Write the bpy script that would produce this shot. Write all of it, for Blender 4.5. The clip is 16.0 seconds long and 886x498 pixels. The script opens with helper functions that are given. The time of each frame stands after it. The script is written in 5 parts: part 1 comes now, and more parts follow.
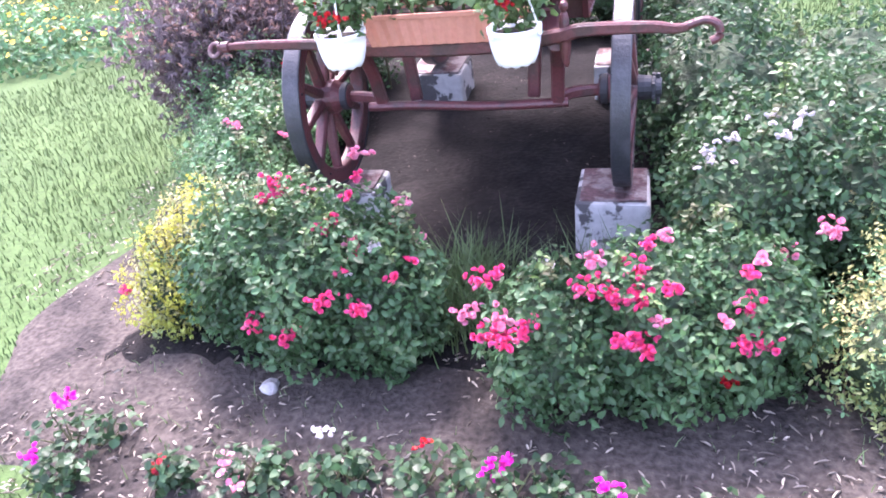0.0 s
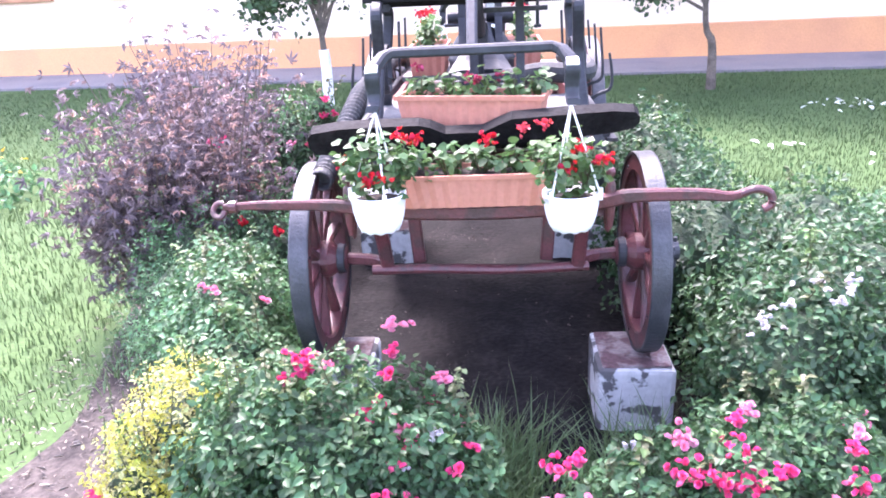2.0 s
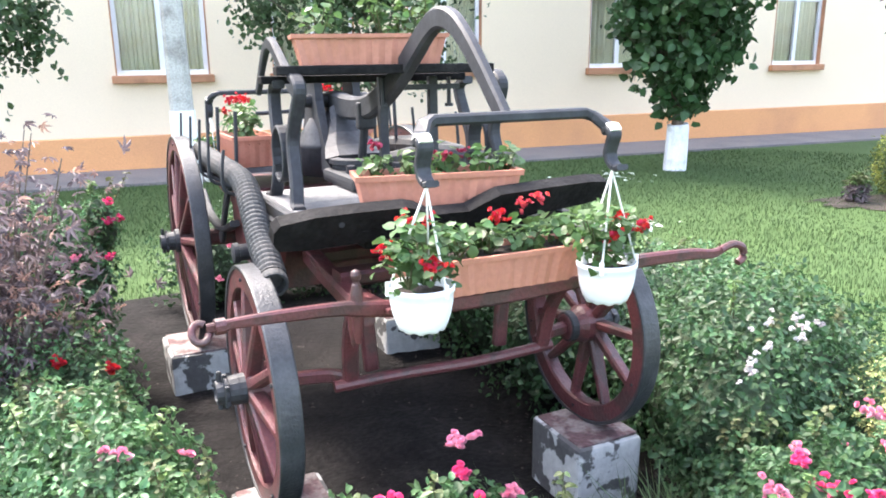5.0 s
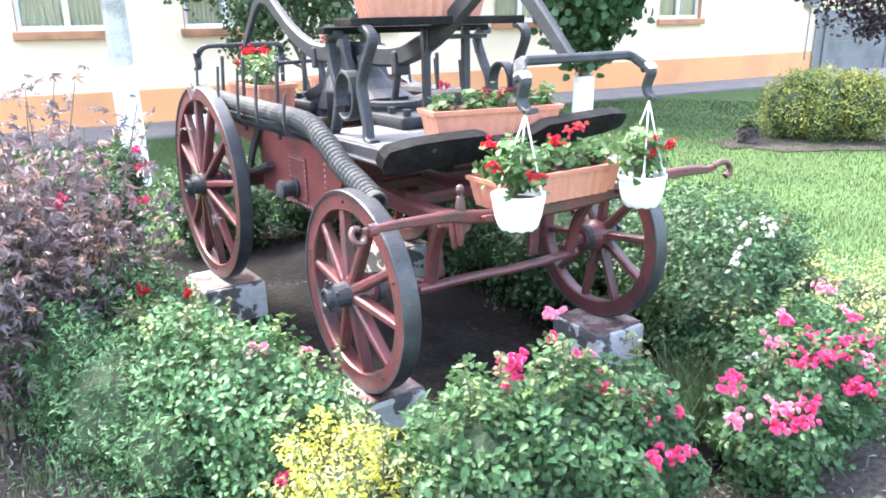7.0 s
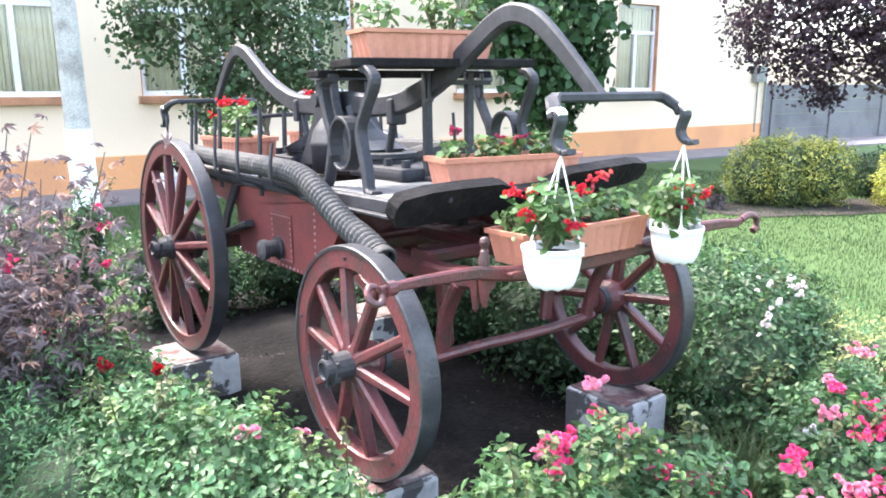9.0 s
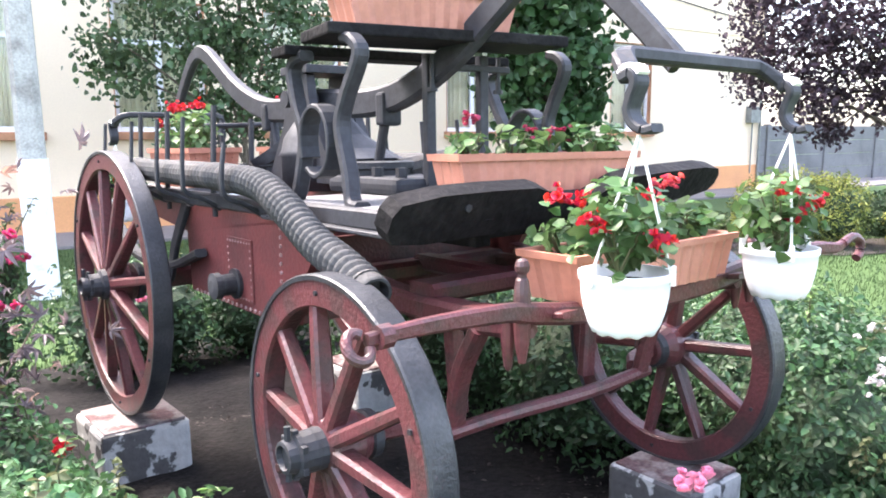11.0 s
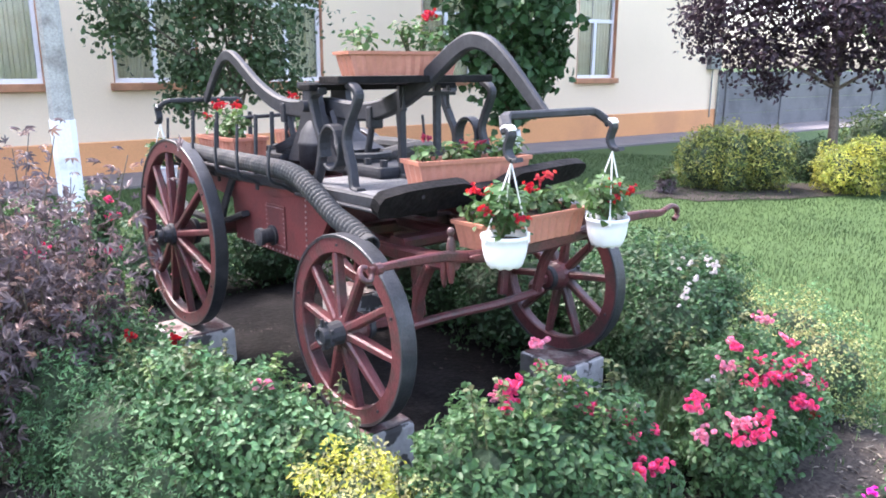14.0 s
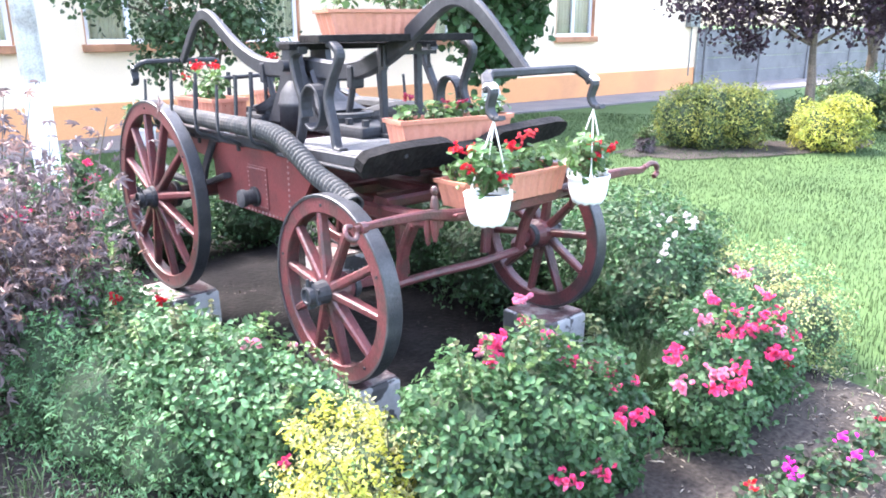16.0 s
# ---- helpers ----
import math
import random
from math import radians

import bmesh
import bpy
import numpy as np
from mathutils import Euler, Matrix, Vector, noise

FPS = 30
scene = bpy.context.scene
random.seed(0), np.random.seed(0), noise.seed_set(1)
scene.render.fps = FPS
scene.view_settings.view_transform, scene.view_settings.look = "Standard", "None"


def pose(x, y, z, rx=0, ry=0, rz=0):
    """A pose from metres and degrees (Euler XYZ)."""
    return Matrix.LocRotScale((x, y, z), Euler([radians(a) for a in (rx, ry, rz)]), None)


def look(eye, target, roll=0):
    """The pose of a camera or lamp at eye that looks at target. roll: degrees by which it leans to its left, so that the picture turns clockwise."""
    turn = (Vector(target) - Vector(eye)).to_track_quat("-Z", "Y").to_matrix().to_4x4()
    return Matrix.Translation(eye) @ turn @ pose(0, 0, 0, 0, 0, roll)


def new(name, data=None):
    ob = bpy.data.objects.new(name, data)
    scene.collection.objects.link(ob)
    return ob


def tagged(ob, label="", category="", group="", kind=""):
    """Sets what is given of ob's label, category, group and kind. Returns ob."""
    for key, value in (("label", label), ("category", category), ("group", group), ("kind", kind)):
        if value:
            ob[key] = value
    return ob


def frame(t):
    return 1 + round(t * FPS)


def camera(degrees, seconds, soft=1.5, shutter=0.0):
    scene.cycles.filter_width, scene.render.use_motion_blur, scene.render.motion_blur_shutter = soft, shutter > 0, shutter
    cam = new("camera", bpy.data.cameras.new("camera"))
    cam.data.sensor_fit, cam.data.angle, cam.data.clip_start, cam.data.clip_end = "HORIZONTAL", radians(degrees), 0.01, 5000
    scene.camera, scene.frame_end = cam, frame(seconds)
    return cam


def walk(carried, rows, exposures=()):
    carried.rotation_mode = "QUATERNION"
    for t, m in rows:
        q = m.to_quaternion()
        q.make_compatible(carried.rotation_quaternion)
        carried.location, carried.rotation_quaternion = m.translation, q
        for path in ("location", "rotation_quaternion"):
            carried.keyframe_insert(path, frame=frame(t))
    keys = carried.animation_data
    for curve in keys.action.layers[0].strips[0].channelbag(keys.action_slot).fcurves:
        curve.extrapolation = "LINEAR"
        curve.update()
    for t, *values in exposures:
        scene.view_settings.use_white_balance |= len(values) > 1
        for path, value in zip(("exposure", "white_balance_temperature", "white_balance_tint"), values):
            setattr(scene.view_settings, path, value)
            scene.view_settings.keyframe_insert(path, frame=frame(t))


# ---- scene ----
cam = camera(60.7, 16.0, soft=1.8)
PATH = [
    (0, (0.704, -2.912, 1.766), (0.190, -1.288, 0.718), -8.2),
    (0.5, (0.555, -2.879, 1.791), (0.186, -1.218, 0.739), -6.1),
    (1, (0.479, -2.765, 1.765), (0.166, -1.023, 0.832), -4.3),
    (1.5, (0.305, -2.725, 1.767), (0.034, -0.921, 0.947), -2.9),
    (2, (0.048, -2.755, 1.780), (-0.084, -0.899, 1.045), -3.1),
    (2.5, (-0.131, -2.708, 1.761), (-0.082, -0.826, 1.087), -1.4),
    (3, (-0.322, -2.635, 1.742), (-0.125, -0.734, 1.151), -0.9),
    (3.2, (-0.387, -2.598, 1.741), (-0.089, -0.701, 1.182), -0.2),
    (5.3, (-1.217, -2.179, 1.647), (-0.309, -0.469, 1.147), -0.5),
    (5.5, (-1.313, -2.155, 1.637), (-0.369, -0.466, 1.131), -0.3),
    (6, (-1.571, -2.149, 1.641), (-0.529, -0.533, 1.091), 0.1),
    (6.5, (-1.746, -2.245, 1.632), (-0.671, -0.649, 1.088), 0.2),
    (7, (-1.884, -2.347, 1.667), (-0.789, -0.788, 1.059), -0.5),
    (7.5, (-2.069, -2.386, 1.668), (-0.878, -0.900, 1.057), -0.1),
    (8, (-2.228, -2.396, 1.694), (-1.015, -0.932, 1.072), -1.0),
    (8.5, (-2.233, -2.395, 1.694), (-1.016, -0.894, 1.180), -0.6),
    (9, (-1.867, -1.979, 1.541), (-0.645, -0.454, 1.115), -0.1),
    (9.2, (-1.859, -1.970, 1.538), (-0.639, -0.440, 1.126), -0.2),
    (11.3, (-1.455, -1.343, 1.342), (-0.174, 0.173, 1.094), -0.1),
    (11.5, (-1.457, -1.335, 1.347), (-0.172, 0.186, 1.161), -0.2),
    (12, (-1.620, -1.539, 1.441), (-0.360, 0.007, 1.288), 0.0),
    (12.5, (-1.868, -1.865, 1.554), (-0.641, -0.300, 1.346), 0.1),
    (13, (-2.199, -2.310, 1.693), (-0.969, -0.760, 1.401), -0.0),
    (13.5, (-2.233, -2.373, 1.700), (-0.977, -0.859, 1.340), 0.1),
    (14, (-2.220, -2.367, 1.679), (-0.936, -0.909, 1.206), 0.2),
    (14.5, (-2.019, -2.135, 1.590), (-0.721, -0.730, 1.009), 0.3),
    (15, (-1.932, -2.034, 1.549), (-0.632, -0.649, 0.922), 0.3),
    (15.5, (-2.128, -2.255, 1.632), (-0.827, -0.865, 1.020), 0.0),
    (16, (-2.251, -2.382, 1.674), (-0.946, -0.978, 1.104), -0.1),
]

EXPOSURE = [(0, 3.35, 6130, 37), (1.0, 4.05, 6130, 41), (2, 3.55, 6030, 35), (3, 3.42, 6130, 30), (5.4, 3.16, 6750, 12), (7, 3.59, 6500, 12), (8.2, 3.73, 6300, 12), (9, 3.31, 6600, 13), (11.4, 3.26, 6700, 18), (12.2, 2.49, 6700, 20), (13.4, 2.56, 6600, 22), (14.5, 3.16, 6300, 17), (15.3, 3.63, 6300, 17), (16, 3.59, 6300, 17)]
walk(cam, [(t, look(eye, target, roll)) for t, eye, target, roll in PATH], EXPOSURE)

# ---- light: a bright hazy sky, a soft sun high ahead of the wagon's rear ----
SUN_ELEV, SUN_AZ = radians(56), radians(-22)          # azimuth from +y towards +x
world = bpy.data.worlds.new("sky")
scene.world = world
world.use_nodes = True
wn = world.node_tree.nodes
sky = wn.new("ShaderNodeTexSky")
sky.sky_type, sky.sun_disc = "NISHITA", False
sky.sun_elevation, sky.sun_rotation = SUN_ELEV, SUN_AZ
sky.air_density, sky.dust_density, sky.ozone_density = 1.0, 3.0, 1.0
wn["Background"].inputs[1].default_value = 0.15
hue = wn.new("ShaderNodeHueSaturation")
hue.inputs["Saturation"].default_value = 0.8
world.node_tree.links.new(sky.outputs[0], hue.inputs["Color"])
world.node_tree.links.new(hue.outputs[0], wn["Background"].inputs[0])
sun = new("sun", bpy.data.lights.new("sun", "SUN"))
sun.data.energy, sun.data.angle, sun.data.color = 1.2, radians(14), (1.0, 0.96, 0.9)
sun_way = Vector((math.sin(SUN_AZ) * math.cos(SUN_ELEV), math.cos(SUN_AZ) * math.cos(SUN_ELEV), math.sin(SUN_ELEV)))
sun.matrix_world = look(sun_way * 30, (0, 0, 0))

rng = np.random.default_rng(7)


# ---- materials ----
def material(name, base, rough=0.6, metal=0.0, vary=0.25, scale=6.0, fine=60.0, bump=0.2, second=None, amount=0.35, island=0.0, translucent=0.0, spec=0.5, coat=0.0, sharp=1.0):
    """A procedural surface: base colour broken by a coarse and a fine noise, a second colour in worn patches, fine relief."""
    m = bpy.data.materials.new(name)
    m.use_nodes = True
    nt = m.node_tree
    N, L = nt.nodes, nt.links
    b = N["Principled BSDF"]
    co = N.new("ShaderNodeTexCoord")
    n1, n2 = N.new("ShaderNodeTexNoise"), N.new("ShaderNodeTexNoise")
    n1.inputs["Scale"].default_value, n1.inputs["Detail"].default_value = scale, 5
    n2.inputs["Scale"].default_value, n2.inputs["Detail"].default_value = fine, 4
    L.new(co.outputs["Object"], n1.inputs["Vector"]), L.new(co.outputs["Object"], n2.inputs["Vector"])
    col = N.new("ShaderNodeMix")
    col.data_type = "RGBA"
    col.inputs[6].default_value = (*base, 1)
    col.inputs[7].default_value = (*(second or [c * 0.6 for c in base]), 1)
    ramp = N.new("ShaderNodeMapRange")
    ramp.inputs["From Min"].default_value, ramp.inputs["From Max"].default_value = (0.685 - 0.325 * amount) - sharp * (0.065 + 0.075 * amount), (0.685 - 0.325 * amount) + sharp * (0.065 + 0.075 * amount)
    L.new(n1.outputs["Fac"], ramp.inputs["Value"]), L.new(ramp.outputs[0], col.inputs[0])
    hsv = N.new("ShaderNodeHueSaturation")
    val = N.new("ShaderNodeMapRange")
    val.inputs["To Min"].default_value, val.inputs["To Max"].default_value = 1 - vary, 1 + vary
    val.inputs["From Min"].default_value, val.inputs["From Max"].default_value = 0.3, 0.7
    L.new(n2.outputs["Fac"], val.inputs["Value"])
    last = val.outputs[0]
    if island:
        geo, oi = N.new("ShaderNodeNewGeometry"), N.new("ShaderNodeMapRange")
        oi.inputs["To Min"].default_value, oi.inputs["To Max"].default_value = 1 - island, 1 + island
        L.new(geo.outputs["Random Per Island"], oi.inputs["Value"])
        mul = N.new("ShaderNodeMath")
        mul.operation = "MULTIPLY"
        L.new(last, mul.inputs[0]), L.new(oi.outputs[0], mul.inputs[1])
        last = mul.outputs[0]
        hr = N.new("ShaderNodeMapRange")
        hr.inputs["To Min"].default_value, hr.inputs["To Max"].default_value = 0.485, 0.515
        L.new(geo.outputs["Random Per Island"], hr.inputs["Value"]), L.new(hr.outputs[0], hsv.inputs["Hue"])
    L.new(last, hsv.inputs["Value"]), L.new(col.outputs[2], hsv.inputs["Color"])
    L.new(hsv.outputs[0], b.inputs["Base Color"])
    b.inputs["Roughness"].default_value, b.inputs["Metallic"].default_value = rough, metal
    b.inputs["Specular IOR Level"].default_value, b.inputs["Coat Weight"].default_value = spec, coat
    if bump:
        bp = N.new("ShaderNodeBump")
        bp.inputs["Strength"].default_value, bp.inputs["Distance"].default_value = bump, 0.01
        L.new(n2.outputs["Fac"], bp.inputs["Height"]), L.new(bp.outputs[0], b.inputs["Normal"])
    if translucent:
        tr, mix = N.new("ShaderNodeBsdfTranslucent"), N.new("ShaderNodeMixShader")
        mix.inputs[0].default_value = translucent
        L.new(hsv.outputs[0], tr.inputs["Color"])
        L.new(b.outputs[0], mix.inputs[1]), L.new(tr.outputs[0], mix.inputs[2])
        L.new(mix.outputs[0], N["Material Output"].inputs["Surface"])
    return m


def leafy(name, base, second, island=0.35, rough=0.45, translucent=0.35):
    return material(name, base, rough, vary=0.12, scale=2.5, fine=30, bump=0, second=second, amount=0.5, island=island, translucent=translucent, spec=0.35)


RED = material("oxblood_paint", (0.098, 0.029, 0.032), 0.4, vary=0.22, scale=9, fine=90, bump=0.3, second=(0.06, 0.028, 0.028), amount=0.42, sharp=0.5)
REDPANEL = material("red_panel_paint", (0.145, 0.036, 0.036), 0.45, vary=0.15, scale=5, fine=70, bump=0.15, second=(0.09, 0.03, 0.03), amount=0.42)
BLACK = material("grey_black_iron_paint", (0.022, 0.0235, 0.028), 0.58, vary=0.25, scale=10, fine=60, bump=0.1, second=(0.036, 0.038, 0.043), amount=0.35, spec=0.4)
TYRE = material("dark_iron_tyre", (0.026, 0.028, 0.032), 0.42, vary=0.25, scale=12, fine=120, bump=0.25, second=(0.045, 0.046, 0.05), amount=0.35)
BOARD = material("tarred_board", (0.0095, 0.009, 0.0095), 0.7, vary=0.4, scale=7, fine=50, bump=0.5, second=(0.018, 0.017, 0.017), amount=0.3, spec=0.1)
DECK = material("weathered_grey_plank", (0.15, 0.15, 0.15), 0.8, vary=0.25, scale=5, fine=70, bump=0.4, second=(0.1, 0.1, 0.105), amount=0.5)
HOSE = material("ribbed_rubber", (0.04, 0.042, 0.043), 0.75, vary=0.25, scale=10, fine=90, bump=0.2, second=(0.065, 0.062, 0.06), amount=0.4, spec=0.3)
TERRA = material("terracotta_plastic", (0.48, 0.2, 0.135), 0.5, vary=0.08, scale=5, fine=60, bump=0.06, second=(0.42, 0.17, 0.11), amount=0.35)
WHITEPOT = material("white_plastic", (0.85, 0.86, 0.87), 0.35, vary=0.03, scale=4, fine=40, bump=0.04, second=(0.78, 0.79, 0.8))
CORD = material("white_cord", (0.8, 0.79, 0.76), 0.7, vary=0.08, second=(0.7, 0.69, 0.66))
# dark garden soil taken near black, the wagon's shade put into its colour
SHADESOIL = material("shade_dark_garden_soil", (0.007, 0.006, 0.0058), 0.95, vary=0.6, scale=5.0, fine=38, bump=1.0, second=(0.014, 0.012, 0.0115), amount=0.5, spec=0.2)
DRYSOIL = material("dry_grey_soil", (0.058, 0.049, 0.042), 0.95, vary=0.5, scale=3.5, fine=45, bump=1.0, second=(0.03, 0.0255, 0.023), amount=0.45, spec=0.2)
RIVET = material("worn_rivet_paint", (0.3, 0.21, 0.21), 0.4, vary=0.3, bump=0.1)
POTSOIL = material("potting_soil", (0.03, 0.022, 0.018), 0.95, vary=0.4, bump=0.8, fine=90)
LAWN = material("lawn_turf", (0.055, 0.096, 0.031), 0.9, vary=0.25, scale=1.2, fine=40, bump=0.6, second=(0.048, 0.086, 0.028), amount=0.5, spec=0.2)
BLADE = material("grass_blade", (0.052, 0.091, 0.029), 0.7, vary=0.1, scale=0.8, fine=10, bump=0, second=(0.048, 0.085, 0.028), amount=0.5, island=0.08, translucent=0.3)
TUFT = material("tuft_blade", (0.14, 0.22, 0.085), 0.6, vary=0.1, scale=2, fine=10, bump=0, island=0.35, translucent=0.25)
CONC = material("old_concrete", (0.42, 0.41, 0.39), 0.9, vary=0.2, scale=4, fine=40, bump=0.5, second=(0.28, 0.27, 0.26), amount=0.4)
BLOCK = material("flaking_whitewashed_concrete", (0.5, 0.495, 0.48), 0.9, vary=0.13, scale=8, fine=28, bump=0.8, second=(0.1, 0.096, 0.094), amount=0.5, sharp=0.14)
BLOCKTOP = material("stained_block_top", (0.25, 0.21, 0.2), 0.9, vary=0.25, scale=7, fine=60, bump=0.7, second=(0.12, 0.065, 0.065), amount=0.5, sharp=0.4)
PAVE = material("grey_pavement", (0.19, 0.17, 0.165), 0.9, vary=0.15, scale=1.5, fine=40, bump=0.3, second=(0.15, 0.14, 0.145), amount=0.4)
PLASTER = material("cream_plaster", (0.87, 0.71, 0.53), 0.9, vary=0.03, scale=0.4, fine=50, bump=0.15, second=(0.83, 0.675, 0.5), amount=0.4, spec=0.2)
ORANGE = material("orange_plinth_plaster", (0.72, 0.36, 0.17), 0.9, vary=0.06, scale=0.7, fine=40, bump=0.2, second=(0.62, 0.31, 0.16), amount=0.4, spec=0.2)
TRIM = material("terracotta_trim", (0.5, 0.24, 0.13), 0.8, vary=0.08, scale=2, fine=40, bump=0.1)
PVC = material("white_window_frame", (0.8, 0.8, 0.82), 0.4, vary=0.03, bump=0.02, second=(0.74, 0.74, 0.76))
CURTAIN = material("pale_yellow_curtain", (0.92, 0.88, 0.66), 0.8, vary=0.1, scale=3, fine=30, bump=0.1, second=(0.86, 0.8, 0.56), translucent=0.25)
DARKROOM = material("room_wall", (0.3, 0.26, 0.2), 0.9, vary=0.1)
FENCE = material("grey_concrete_panel", (0.17, 0.172, 0.175), 0.9, vary=0.15, scale=1.2, fine=30, bump=0.4, second=(0.125, 0.127, 0.13), amount=0.4)
POLE = material("grey_concrete_pole", (0.4, 0.39, 0.365), 0.9, vary=0.2, scale=5, fine=50, bump=0.4, second=(0.25, 0.24, 0.22), amount=0.4)
LIME = material("whitewash", (0.8, 0.81, 0.83), 0.9, vary=0.06, scale=6, fine=50, bump=0.3, second=(0.6, 0.6, 0.6), amount=0.25)
BARK = material("brown_bark", (0.14, 0.11, 0.085), 0.9, vary=0.3, scale=8, fine=50, bump=0.9, second=(0.08, 0.065, 0.05), amount=0.4)
PALEBARK = material("pale_shrub_bark", (0.26, 0.22, 0.19), 0.85, vary=0.3, scale=12, fine=60, bump=0.6, second=(0.16, 0.13, 0.11), amount=0.4)
GREYMETAL = material("grey_metal_box", (0.2, 0.21, 0.2), 0.5, vary=0.1)
STEM = material("green_brown_stem", (0.07, 0.075, 0.03), 0.7, vary=0.2)
ROSELEAF = leafy("rose_leaf", (0.048, 0.106, 0.043), (0.08, 0.158, 0.066))
YOUNGLEAF = leafy("young_yellow_leaf", (0.13, 0.21, 0.07), (0.1, 0.165, 0.06))
REDSHOOT = leafy("young_reddish_leaf", (0.12, 0.13, 0.06), (0.1, 0.14, 0.06))
ROSEDARK = leafy("dark_rose_leaf", (0.033, 0.075, 0.032), (0.053, 0.105, 0.046))
LIMELEAF = leafy("fresh_green_leaf", (0.091, 0.195, 0.085), (0.132, 0.245, 0.115))
# dark filler colour that stands for the shade deep in the bushes
CORE = material("inner_shade_fill", (0.03, 0.055, 0.022), 0.8, vary=0.4, scale=12, fine=60, bump=1.0)
YELLOWLEAF = leafy("yellow_green_leaf", (0.45, 0.45, 0.07), (0.3, 0.36, 0.08), island=0.3)
VARILEAF = leafy("cream_edged_leaf", (0.4, 0.39, 0.17), (0.17, 0.24, 0.08), island=0.45)
PURPLELEAF = leafy("purple_leaf", (0.13, 0.104, 0.115), (0.2, 0.15, 0.15), island=0.45)
RUSTLEAF = leafy("rust_pink_leaf", (0.34, 0.21, 0.17), (0.26, 0.16, 0.14), island=0.4)
PLUMLEAF = leafy("dark_plum_leaf", (0.045, 0.03, 0.045), (0.075, 0.045, 0.06), island=0.4)
TREELEAF = leafy("tree_leaf", (0.085, 0.135, 0.065), (0.06, 0.105, 0.05), island=0.4)
VINELEAF = leafy("vine_leaf", (0.042, 0.095, 0.036), (0.06, 0.12, 0.05), island=0.35)
GERLEAF = leafy("geranium_leaf", (0.062, 0.125, 0.042), (0.105, 0.185, 0.062), island=0.35)
HEDGELEAF = leafy("yellow_hedge_leaf", (0.12, 0.155, 0.045), (0.07, 0.11, 0.04), island=0.45)
HEDGETIP = leafy("hedge_tip_leaf", (0.3, 0.31, 0.07), (0.18, 0.22, 0.06))
DARKHEDGE = leafy("dark_hedge_leaf", (0.035, 0.07, 0.03), (0.05, 0.09, 0.035))
PINK = material("pink_petal", (0.82, 0.09, 0.26), 0.6, vary=0.1, bump=0, second=(0.86, 0.27, 0.42), island=0.22, translucent=0.2)
PALEPINK = material("pale_pink_petal", (0.8, 0.3, 0.42), 0.6, vary=0.1, bump=0, second=(0.82, 0.5, 0.58), island=0.2, translucent=0.2)
MAGENTA = material("magenta_petal", (0.72, 0.03, 0.45), 0.6, vary=0.1, bump=0, second=(0.8, 0.08, 0.5), island=0.2, translucent=0.2)
SCARLET = material("scarlet_petal", (0.56, 0.012, 0.03), 0.6, vary=0.1, bump=0, second=(0.7, 0.03, 0.03), island=0.25, translucent=0.15)
PLUMHEAD = material("dark_wine_petal", (0.3, 0.025, 0.07), 0.6, vary=0.1, bump=0, second=(0.4, 0.05, 0.1), island=0.3, translucent=0.15)
CORAL = material("coral_petal", (0.68, 0.07, 0.09), 0.6, vary=0.1, bump=0, island=0.2, translucent=0.2)
WHITEPETAL = material("white_petal", (0.7, 0.66, 0.66), 0.6, vary=0.05, bump=0, second=(0.82, 0.7, 0.72), island=0.1, translucent=0.2)
YELLOWPETAL = material("yellow_petal", (0.8, 0.6, 0.06), 0.6, vary=0.1, bump=0, second=(0.8, 0.35, 0.05), island=0.3, translucent=0.2)
GLASS = bpy.data.materials.new("window_glass")
GLASS.use_nodes = True
gb = GLASS.node_tree.nodes["Principled BSDF"]
gb.inputs["Base Color"].default_value, gb.inputs["Roughness"].default_value = (0.92, 0.95, 0.96, 1), 0.03
gb.inputs["Transmission Weight"].default_value, gb.inputs["IOR"].default_value = 1.0, 1.45


# ---- mesh helpers ----
def thing(name, at, label, category, group="", kind=""):
    ob = new(name)
    ob.empty_display_size = 0.1
    ob.location = at
    return tagged(ob, label, category, group, kind)


def link(name, me, mat, parent=None, label="", smooth=False):
    ob = new(name, me)
    if mat and not me.materials:
        me.materials.append(mat)
    if smooth:
        me.shade_smooth()
    if parent is not None:
        ob.parent = parent
        if parent.type == "EMPTY":
            ob.matrix_parent_inverse = Matrix.Translation(-Vector(parent.location))
    return tagged(ob, label)


def part(name, bm, mat, parent=None, label="", smooth=False):
    """Links a bmesh as one mesh object, under a thing or a part if given."""
    bmesh.ops.recalc_face_normals(bm, faces=bm.faces)
    me = bpy.data.meshes.new(name)
    bm.to_mesh(me)
    bm.free()
    return link(name, me, mat, parent, label, smooth)


def box(bm, c, s, bevel=0.0, turn=None):
    r = bmesh.ops.create_cube(bm, size=1)
    v = r["verts"]
    bmesh.ops.scale(bm, vec=s, verts=v)
    if bevel:
        e = list({e for x in v for e in x.link_edges})
        v = list({x for f in bmesh.ops.bevel(bm, geom=e, offset=bevel, segments=2, affect="EDGES", profile=0.6)["faces"] for x in f.verts} | {x for x in v if x.is_valid})
    if turn is not None:
        bmesh.ops.transform(bm, matrix=turn.to_4x4(), verts=v)
    bmesh.ops.translate(bm, vec=c, verts=v)
    return bm


def boxes(*rows, bevel=0.004):
    bm = bmesh.new()
    for c, s in rows:
        box(bm, c, s, bevel)
    return bm


def rod(bm, p, q, r, r2=None, n=10):
    p, q = Vector(p), Vector(q)
    d = q - p
    res = bmesh.ops.create_cone(bm, cap_ends=True, segments=n, radius1=r, radius2=r if r2 is None else r2, depth=d.length)
    m = Matrix.Translation((p + q) / 2) @ d.to_track_quat("Z", "Y").to_matrix().to_4x4()
    bmesh.ops.transform(bm, matrix=m, verts=res["verts"])
    return bm


